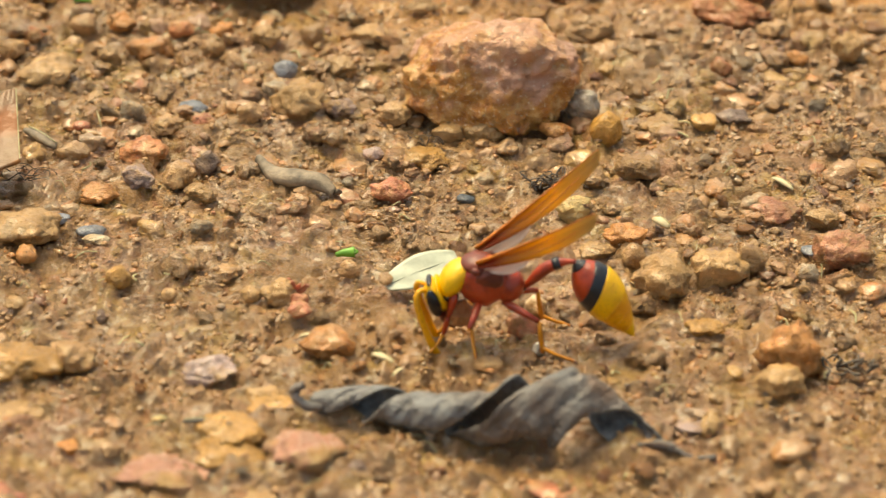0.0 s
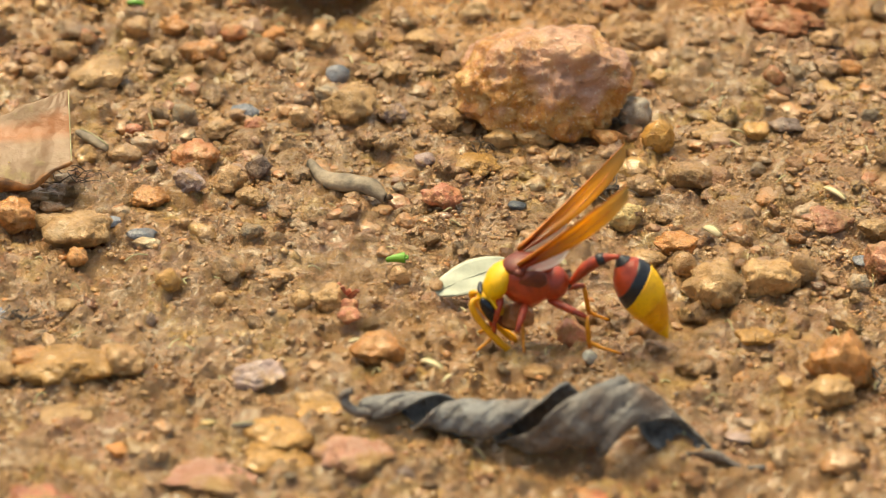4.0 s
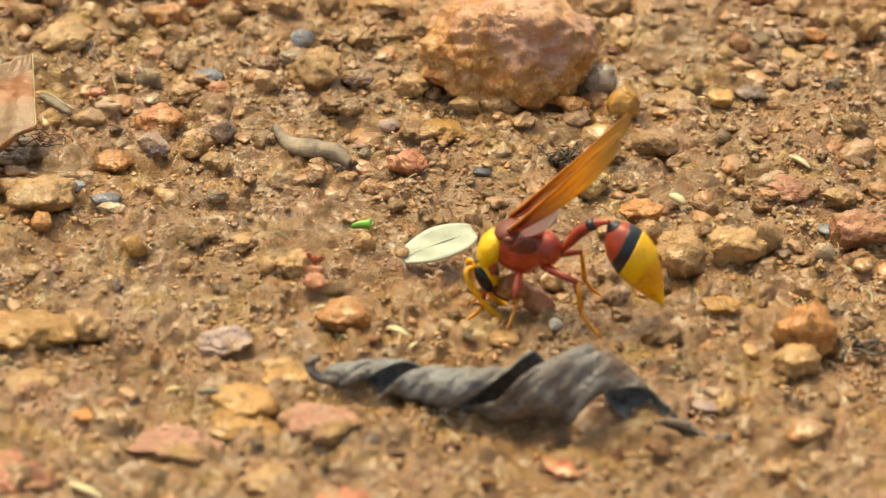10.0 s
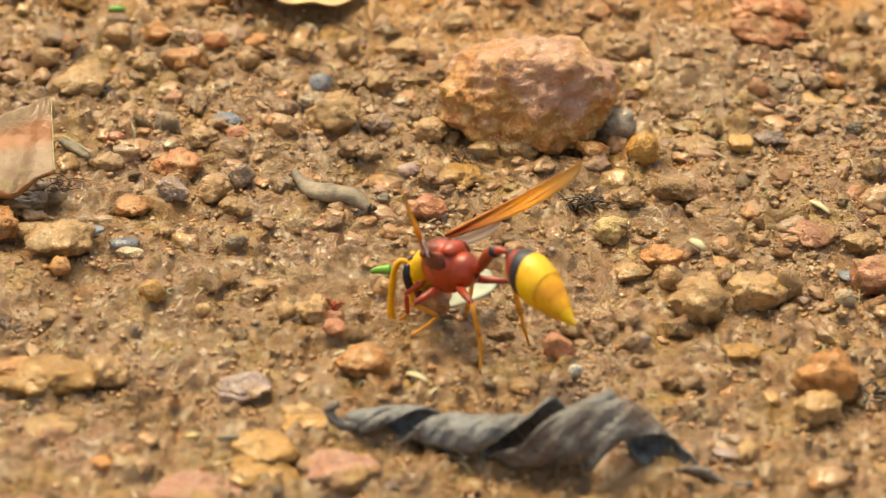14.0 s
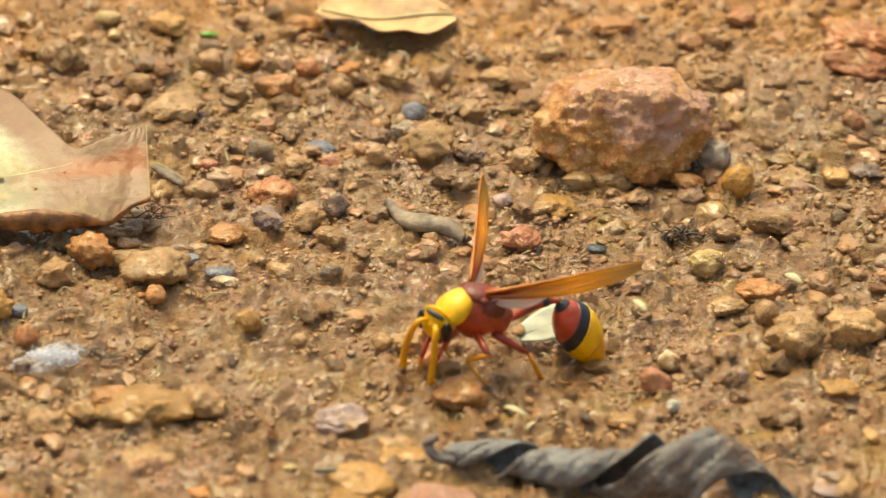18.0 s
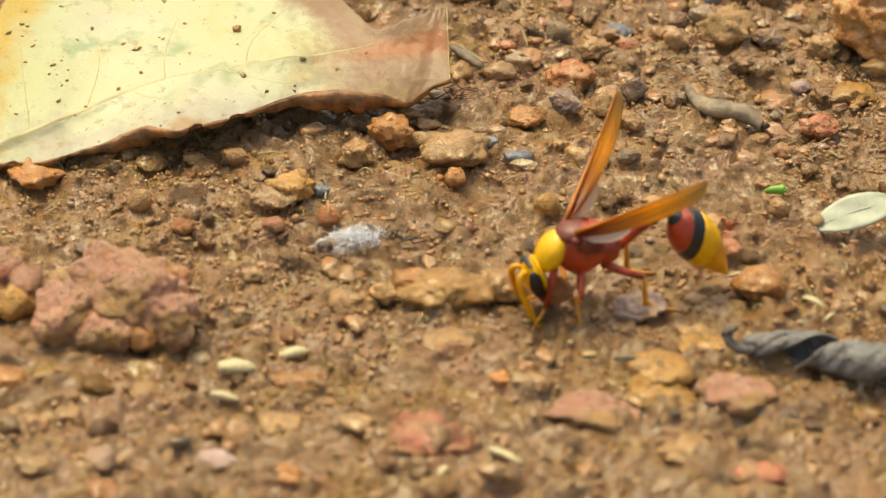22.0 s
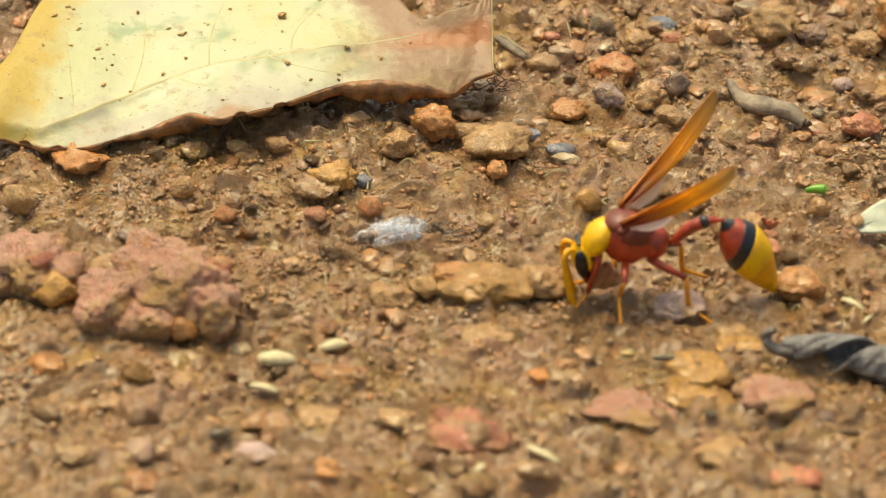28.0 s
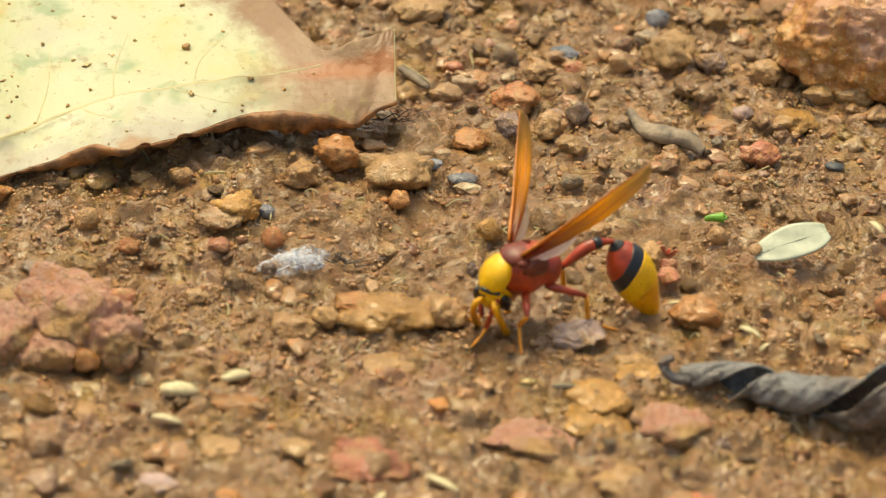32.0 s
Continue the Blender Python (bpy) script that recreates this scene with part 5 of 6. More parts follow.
stone("pebble", -10.2, -10.8, 2.2, 1.9, 1.9, "red", "rounded brick-red pebble beside reddish bud scales")
debris("rootlets", -44.0, 15.6, 1.4, 22, FIBRE, "dark rootlets in the shade of the leaf", "rootlets", 0.00007, 5)
debris("rootlets", 3.5, 27.5, 1.6, 18, FIBRE, "dark hairy rootlets beside the rock", "rootlets", 0.00008, 6)
debris("twig_tangle", 50.0, -20.5, 1.6, 18, FIBRE, "tangle of dark rotten twigs beside a stone", "twigs", 0.0002, 7)
debris("rootlets", -46.0, -15.0, 1.3, 16, FIBRE, "dark rootlets beside white fluff", "rootlets", 0.0001, 8)


# ---- the wasp: faces -x, the middle of its thorax is the origin ----
def scaled(bm, f=MM):
    for v in bm.verts:
        v.co *= f
    return bm


def joined(*parts):
    out = bmesh.new()
    for bm in parts:
        me = bpy.data.meshes.new("piece")
        bm.to_mesh(me)
        bm.free()
        out.from_mesh(me)
        bpy.data.meshes.remove(me)
    return out


wasp = tagged(new("wasp"), "red and yellow potter wasp digging in damp soil", "wasp")
PARTS = {}


def build_wasp():
    part("mesothorax", joined(scaled(blob(3.1, 2.4, 2.95, (0.3, 0, -0.2), (0, 14, 0), 4, 0.08, 2)),
                              scaled(blob(1.9, 1.9, 2.0, (2.8, 0, -0.3), (0, 0, 0), 3, 0.06, 3))), CHITIN_RED, wasp, "glossy rust-red thorax")
    part("scutum", scaled(blob(2.0, 1.9, 1.05, (-0.8, 0, 1.75), (0, -12, 0), 3, 0.05, 4)), CHITIN_BROWN, wasp, "dull brown back plate")
    part("scutellum", scaled(blob(1.1, 1.5, 0.8, (1.7, 0, 2.0), (0, 20, 0), 3, 0.05, 5)), CHITIN_RED, wasp)
    part("pronotum", scaled(blob(1.4, 2.15, 2.4, (-3.0, 0, -0.5), (0, 24, 0), 4, 0.05, 6)), CHITIN_YELLOW, wasp, "bright yellow collar")
    part("collar_seam", scaled(blob(0.4, 1.2, 1.4, (-4.0, 0, -1.9), (0, 30, 0), 3)), CHITIN_BLACK, wasp)
    for side in (1, -1):
        part("side_plate", scaled(blob(1.5, 0.45, 1.25, (0.7, side * 1.95, 1.05), (0, -10, 0), 3, 0.2, 7)), CHITIN_BROWN, wasp, "dark side plate of the thorax")
        part("tegula", scaled(blob(0.6, 0.4, 0.45, (-1.0, side * 1.9, 1.7), (0, 0, 0), 2)), CHITIN_BROWN, wasp)

    pet = tube(smooth_line([(0, 0, 0), (1.6, 0, 0.45), (3.6, 0, 0.95), (5.4, 0, 0.8), (6.9, 0, 0)], 5),
               [0.22, 0.24, 0.28, 0.34, 0.41, 0.48, 0.54, 0.6, 0.65, 0.68, 0.7, 0.7, 0.69, 0.67, 0.64, 0.58, 0.5, 0.4, 0.32, 0.28, 0.3], 14)
    petiole = part("petiole", scaled(pet), CHITIN_RED, wasp, "thin red waist")
    part("base_ring", scaled(tube([(0, 0, 0), (0.8, 0, 0.23), (1.7, 0, 0.47), (2.0, 0, 0.54)], [0.26, 0.31, 0.40, 0.41], 12)), CHITIN_BLACK, petiole)
    part("ring", scaled(tube([(4.7, 0, 0.95), (5.0, 0, 0.9), (5.5, 0, 0.76)], [0.67, 0.71, 0.66], 14)), CHITIN_BLACK, petiole, "black ring")
    PARTS["petiole"] = petiole

    def gas(x):
        rows = [(0, 0.3), (0.5, 0.75), (1.2, 1.45), (2.0, 2.0), (3.0, 2.38), (4.0, 2.52), (5.0, 2.5), (5.9, 2.38), (7.0, 2.08), (8.2, 1.66), (9.4, 1.16), (10.4, 0.66), (11.2, 0.2)]
        for (a, ra), (b, rb) in zip(rows, rows[1:]):
            if x <= b:
                t = (x - a) / (b - a)
                return ra + (rb - ra) * t
        return 0.15

    def zone(lo, hi, grow=0.0, steps=14, lean=(0.0, 0.0)):
        bm = bmesh.new()
        rings, n = [], 32
        for k in range(steps + 1):
            x = lo + (hi - lo) * k / steps
            slant = lean[0] + (lean[1] - lean[0]) * k / steps
            ring = []
            for i in range(n):
                a = 2 * math.pi * i / n
                xx = max(0.02 * k, x + slant * math.sin(a))
                r = gas(xx) + grow
                ring.append(bm.verts.new((xx, r * math.cos(a) * 0.95, r * math.sin(a) - 0.005 * xx * xx)))
            rings.append(ring)
        for a, b in zip(rings, rings[1:]):
            for i in range(n):
                bm.faces.new((a[i], b[i], b[(i + 1) % n], a[(i + 1) % n]))
        bm.faces.new(rings[0])
        bm.faces.new(rings[-1][::-1])
        return scaled(bm)

    gaster = part("gaster", zone(0.0, 3.6, 0.0, 20, (0.0, -1.4)), CHITIN_RED, wasp, "pear-shaped abdomen, red at its base")
    part("gaster_neck", zone(0.0, 0.7, 0.03, 6), CHITIN_BLACK, gaster)
    part("gaster_band", zone(2.7, 4.5, 0.03, 12, (-1.3, -1.4)), CHITIN_BLACK, gaster, "broad slanting black band")
    part("gaster_shield", zone(4.2, 6.6, 0.05, 14, (-1.4, -0.6)), CHITIN_YELLOW, gaster, "bright yellow plate")
    part("gaster_plate", zone(6.1, 8.3, -0.02, 12, (-0.6, -0.3)), CHITIN_AMBER, gaster, "amber yellow plate")
    part("gaster_plate", zone(8.2, 9.8, -0.04, 8, (-0.3, -0.2)), CHITIN_AMBER, gaster, "amber yellow plate")
    part("gaster_tip", zone(9.7, 11.3, -0.06, 8, (-0.2, 0.0)), CHITIN_YELLOW, gaster, "pointed yellow tip")
    PARTS["gaster"] = gaster

    # head: the face looks along -x at rest, its pivot is the neck
    head = part("head", scaled(blob(0.9, 1.85, 2.1, (-1.1, 0, -0.6), (0, 0, 0), 4)), CHITIN_YELLOW, wasp, "yellow and black head")
    part("brow", scaled(blob(0.34, 1.25, 0.3, (-1.1, 0, 1.32), (0, -10, 0), 3)), CHITIN_BLACK, head, "black band over the crown")
    part("nape", scaled(blob(0.25, 1.35, 1.3, (-0.2, 0, -0.5), (0, 0, 0), 3)), CHITIN_BLACK, head)
    part("face", scaled(blob(0.75, 1.3, 1.6, (-1.8, 0, -0.7), (0, 8, 0), 3)), CHITIN_YELLOW, head)
    part("gena", scaled(blob(0.42, 2.0, 2.05, (-0.55, 0, -0.55), (0, 6, 0), 3)), CHITIN_YELLOW, head, "yellow stripe behind the eye")
    part("clypeus", scaled(blob(0.5, 0.95, 0.9, (-1.75, 0, -2.0), (0, 10, 0), 3)), CHITIN_ORANGE, head)
    for side in (1, -1):
        part("eye", scaled(blob(0.72, 0.66, 1.75, (-1.45, side * 1.5, -0.8), (0, 8, 0), 3)), EYE_BLACK, head, "black compound eye")
        part("mandible", scaled(tube(smooth_line([(-1.4, side * 0.7, -2.0), (-1.5, side * 0.6, -3.4), (-1.2, side * 0.12, -5.2)], 4), [0.5, 0.49, 0.47, 0.45, 0.42, 0.38, 0.33, 0.26, 0.12], 10)), CHITIN_BROWN, head, "long red-brown jaw")
        line = smooth_line([(0, 0, 0), (-0.55, side * 0.2, 0.25), (-1.0, side * 0.45, 0.0), (-1.3, side * 0.65, -0.9), (-1.35, side * 0.85, -2.9), (-1.2, side * 0.9, -5.4), (-0.8, side * 0.9, -8.0)], 5)
        radii = [0.22 + 0.12 * min(1, k / 8) + 0.1 * max(0, k - 8) / 22 for k in range(len(line))]
        radii[-1] = 0.2
        PARTS["antenna", side] = part("antenna", scaled(tube(line, radii, 10)), CHITIN_AMBER, head, "amber elbowed antenna")
    PARTS["head"] = head

    for side in (1, -1):
        bm = bmesh.new()
        rows = []
        for i in range(37):
            s = i / 36
            w = 0.45 + 1.85 * math.sin(math.pi * min(1, s * 0.97)) ** 0.65 * (0.55 + 0.45 * s)
            if s > 0.93:
                w *= 1 - ((s - 0.93) / 0.07) ** 2 * 0.75
            rows.append([bm.verts.new((17.0 * s, 0.25 * math.sin(j / 10 * 5.5) * (1 - 0.6 * s) + 0.3 * s * s * math.sin(s * 3), 0.35 - w * j / 10 - 0.5 * s * (1 - s))) for j in range(11)])
        for a, b in zip(rows, rows[1:]):
            for j in range(10):
                bm.faces.new((a[j], b[j], b[j + 1], a[j + 1]))
        wing = part("forewing", scaled(bm), WING, wasp, "folded amber forewing with a smoky tip")
        wing.modifiers.new("thickness", "SOLIDIFY").thickness = 0.00004
        part("rib", scaled(tube([(17.0 * s / 14, 0.3 * (s / 14) ** 2 * math.sin(s / 14 * 3), 0.38 - 0.5 * (s / 14) * (1 - s / 14)) for s in range(15)], [0.2 - 0.011 * k for k in range(15)], 8)), WING_RIB, wing, "dark leading rib")
        for fall, far in ((0.35, 11.0), (0.65, 13.5)):
            part("vein", scaled(tube([(far * s / 10, 0.2 * math.sin(fall * 5.5) * (1 - 0.6 * s / 10), 0.3 - fall * (0.5 + 1.6 * math.sin(math.pi * s / 12) ** 0.7)) for s in range(11)], [0.1 - 0.006 * k for k in range(11)], 6)), WING_RIB, wing)
        bm = bmesh.new()
        rows = []
        for i in range(21):
            s = i / 20
            w = 0.3 + 1.2 * math.sin(math.pi * min(1, s * 0.96)) ** 0.8
            rows.append([bm.verts.new((6.2 * s, 0.35 + 0.15 * math.sin(j), -0.3 - 0.7 * s - w * j / 6)) for j in range(7)])
        for a, b in zip(rows, rows[1:]):
            for j in range(6):
                bm.faces.new((a[j], b[j], b[j + 1], a[j + 1]))
        part("hindwing", scaled(bm), HINDWING, wing, "short greyish clear hindwing").modifiers.new("thickness", "SOLIDIFY").thickness = 0.00003
        PARTS["wing", side] = wing

    for kind, (fe, ti, ta) in LEGS.items():
        for side in (1, -1):
            PARTS["femur", kind, side] = part("femur", scaled(tube([(0, 0, 0), (fe * 0.25, 0, 0), (fe * 0.6, 0, 0), (fe, 0, 0)], [0.36, 0.48, 0.4, 0.26], 10)), CHITIN_RED, wasp, "red thigh")
            tib = CHITIN_RED if kind == "front" else CHITIN_ORANGE
            PARTS["tibia", kind, side] = part("tibia", scaled(tube([(0, 0, 0), (ti * 0.3, 0, 0), (ti * 0.8, 0, 0), (ti, 0, 0)], [0.2, 0.27, 0.3, 0.22], 10)), tib, wasp, "slender shin")
            foot = part("tarsus", scaled(tube(smooth_line([(0, 0, 0), (ta * 0.35, 0, -0.12), (ta * 0.7, 0, -0.05), (ta, 0, 0)], 4), [0.26, 0.24, 0.2, 0.23, 0.2, 0.18, 0.2, 0.18, 0.16, 0.18, 0.16, 0.14, 0.1], 8)), CHITIN_ORANGE, wasp, "orange jointed foot")
            for c in (1, -1):
                part("claw", scaled(tube([(ta - 0.05, 0, 0), (ta + 0.25, c * 0.14, 0.02), (ta + 0.42, c * 0.16, -0.16)], [0.07, 0.06, 0.02], 6)), CHITIN_BROWN, foot)
            PARTS["tarsus", kind, side] = foot


LEGS = {"front": (2.9, 2.6, 2.6), "middle": (3.9, 3.6, 3.6), "hind": (4.6, 3.9, 3.8)}
HIPS = {"front": (-2.6, 1.0, -1.9), "middle": (0.2, 1.2, -2.1), "hind": (2.6, 1.1, -1.8)}
FEET = {"front": (-5.4, 2.4), "middle": (-0.6, 4.2), "hind": (9.4, 4.0)}
build_wasp()


# a crumb of mud that the wasp carries in its jaws
ball = tagged(new("mud_pellet"), "wet brown mud pellet held under the wasp's jaws", "mud pellet")
part("pellet", blob(1.7 * MM, 1.6 * MM, 1.4 * MM, (0, 0, 0), (0, 0, 0), 4, 0.35, 21), STONE["rust"], ball)


# ---- loose pebbles and grit ----
def scatter():
    rng = random.Random(77)
    kinds = ["tan"] * 6 + ["orange"] * 5 + ["brown"] * 6 + ["ochre"] * 4 + ["rust"] * 3 + ["grey"] * 2 + ["mauve"] * 2 + ["red"] * 3 + ["pink"] * 2
    words = {"tan": "tan", "orange": "orange-brown", "brown": "dull brown", "ochre": "ochre", "rust": "rust-red", "grey": "grey", "mauve": "purplish grey",
             "red": "brick-red", "pink": "pinkish", "dark": "dark grey-brown", "slate": "blue-grey", "cream": "cream"}
    shapes = {k: [stone_mesh(1, s, 0.75 * s, 900 + i, 3, True, 1.3) for i, s in enumerate((0.9, 0.75, 1.0, 0.82))] for k in words}
    for k, meshes in shapes.items():
        for me in meshes:
            me.name = "pebble"
            me.materials.append(STONE[k])
    made = 0
    while made < 175:
        y = rng.uniform(-58, 95)
        x = rng.uniform(-100 - 0.1 * y, 62 + 0.12 * y)
        size = min(3.8, 1.5 + rng.expovariate(0.9)) * (1.2 if y > 25 else 1.0)
        if -32 < y < 30:
            size = min(size, 2.6)
        if any((x - a) ** 2 + (y - b) ** 2 < (r + size * 0.45) ** 2 for a, b, r in TAKEN):
            continue
        k = rng.choice(kinds if size < 2.6 else kinds[:21])
        ob = new("pebble", rng.choice(shapes[k]))
        f = size * MM
        ob.matrix_world = Matrix.Translation((x * MM, y * MM, ground_z(x, y) + 0.16 * f)) @ Euler((rng.gauss(0, 0.3), rng.gauss(0, 0.3), rng.uniform(0, 6.28))).to_matrix().to_4x4() @ Matrix.Diagonal((f, f, f * rng.uniform(0.6, 1), 1))
        TAKEN.append((x, y, size / 2))
        tagged(ob, ("small " if size < 3 else "") + words[k] + " pebble half sunk in damp soil", "pebble", "stones and pebbles on the soil")
        made += 1


scatter()


def grit(name, n, low, high, seed, label):
    """Many small grains as one mesh, thickest where the soil is loose."""
    rng = np.random.RandomState(seed)
    bm = bmesh.new()
    bmesh.ops.create_icosphere(bm, subdivisions=1, radius=1)
    unit = np.array([v.co[:] for v in bm.verts])
    tris = np.array([[v.index for v in f.verts] for f in bm.faces])
    bm.free()
    y = rng.uniform(-62, 120, n * 3)
    x = rng.uniform(-104, 70, n * 3) + y * 0.02
    keep = value_noise(x / 13, y / 13, 31) + 0.5 * value_noise(x / 5, y / 5, 32) > rng.uniform(0.25, 1.15, n * 3)
    x, y = x[keep][:n], y[keep][:n]
    n = len(x)
    r = low + (high - low) * rng.power(0.5, n) * rng.uniform(0.25, 1, n)
    lumps = unit[None] * (1 + 0.22 * rng.randn(n, len(unit), 1).clip(-1.5, 1.5))
    lumps *= (r[:, None] * rng.uniform(0.6, 1.25, (n, 3)))[:, None, :]
    a = rng.uniform(0, 6.28, n)
    c, s = np.cos(a)[:, None], np.sin(a)[:, None]
    gx, gy = lumps[..., 0] * c - lumps[..., 1] * s, lumps[..., 0] * s + lumps[..., 1] * c
    z = height(x * MM, y * MM) / MM + r * 0.25
    co = np.stack([gx + x[:, None], gy + y[:, None], lumps[..., 2] * 0.7 + z[:, None]], -1).reshape(-1, 3) * MM
    faces = (tris[None] + (np.arange(n) * len(unit))[:, None, None]).reshape(-1, 3).astype(np.int32)
    me = bpy.data.meshes.new(name)
    me.vertices.add(len(co))
    me.vertices.foreach_set("co", co.astype(np.float32).ravel())
    me.loops.add(faces.size)
    me.loops.foreach_set("vertex_index", faces.ravel())
    me.polygons.add(len(faces))
    me.polygons.foreach_set("loop_start", np.arange(0, faces.size, 3, dtype=np.int32))
    me.update(calc_edges=True)
    me.materials.append(GRIT)
    tagged(new(name, me), label, "gravel", kind="stuff")


def clods(name, n, low, high, material, seed, label, flat=0.7, bed=(0.5, 0.45, 0.6, 0.7, 1, 1, 1, 0.6)):
    """Lumps of one kind as one mesh, each a turned and stretched copy of a few shapes."""
    rng = np.random.RandomState(seed)
    shapes = []
    for k in range(10):
        me = stone_mesh(1, 0.9, 0.9, 300 + seed * 10 + k, 3, k % 3 > 0, 1.5)
        me.calc_loop_triangles()
        shapes.append((np.array([v.co[:] for v in me.vertices]), np.array([t.vertices[:] for t in me.loop_triangles])))
        bpy.data.meshes.remove(me)
    y = rng.uniform(-62, 125, n * 3)
    x = rng.uniform(-106, 72, n * 3)
    share = np.interp(y, [-62, -34, -26, -8, 4, 12, 50, 68], bed)
    keep = (value_noise(x / 16, y / 16, 41) + 0.4 * (y > 6) > rng.uniform(0.15, 0.85, n * 3)) & (rng.uniform(0, 1, n * 3) < share)
    co, faces, base = [], [], 0
    for px, py in zip(x[keep][:n], y[keep][:n]):
        verts, tris = shapes[rng.randint(10)]
        size = low + (high - low) * rng.random_sample() ** 2.6
        turn = np.array(Euler((rng.normal(0, 0.4), rng.normal(0, 0.4), rng.uniform(0, 6.28))).to_matrix())
        v = (verts * size * rng.uniform(0.7, 1.3, 3)) @ turn.T * (1, 1, flat)
        co.append(v + (px, py, ground_z(px, py) / MM + size * 0.04))
        faces.append(tris + base)
        base += len(verts)
    me = mesh_of(name, np.concatenate(co) * MM, np.concatenate(faces).tolist(), material)
    tagged(new(name, me), label, "gravel", kind="stuff")


clods("soil_clods", 900, 1.0, 4.5, SOIL, 1, "lumps of damp ochre soil")
clods("gravel", 1900, 0.7, 3.8, GRIT, 2, "loose ochre and rust gravel on damp soil", 0.65, (0.5, 0.35, 0.15, 0.2, 0.6, 1, 1, 0.45))
grit("soil_crumbs", 36000, 0.12, 0.62, 6, "fine crumbs and sand grains on damp soil")


def straw_bits():
    """Broken fibres of straw and rootlets strewn on the soil."""
    rng = random.Random(19)
    pieces = []
    for k in range(150):
        x, y = rng.uniform(-98, 58), rng.uniform(-50, 70)
        a, l = rng.uniform(0, 6.28), rng.uniform(0.8, 2.8)
        p = Vector((x, y, ground_z(x, y) / MM + 0.15))
        q = p + Vector((math.cos(a) * l, math.sin(a) * l, 0))
        q.z = ground_z(q.x, q.y) / MM + rng.uniform(0.1, 0.8)
        mid = (p + q) / 2 + Vector((rng.gauss(0, 0.25), rng.gauss(0, 0.25), rng.uniform(0.1, 0.6)))
        pieces.append(scaled(tube(smooth_line([p, mid, q], 3), [rng.uniform(0.05, 0.12)] * 7, 5)))
    me = bpy.data.meshes.new("straw_fibres")
    bm = joined(*pieces)
    bm.to_mesh(me)
    bm.free()
    me.materials.append(LEAF_VEIN)
    tagged(new("straw_fibres", me), "short pale straw fibres strewn on the soil", "straw", kind="stuff")


straw_bits()


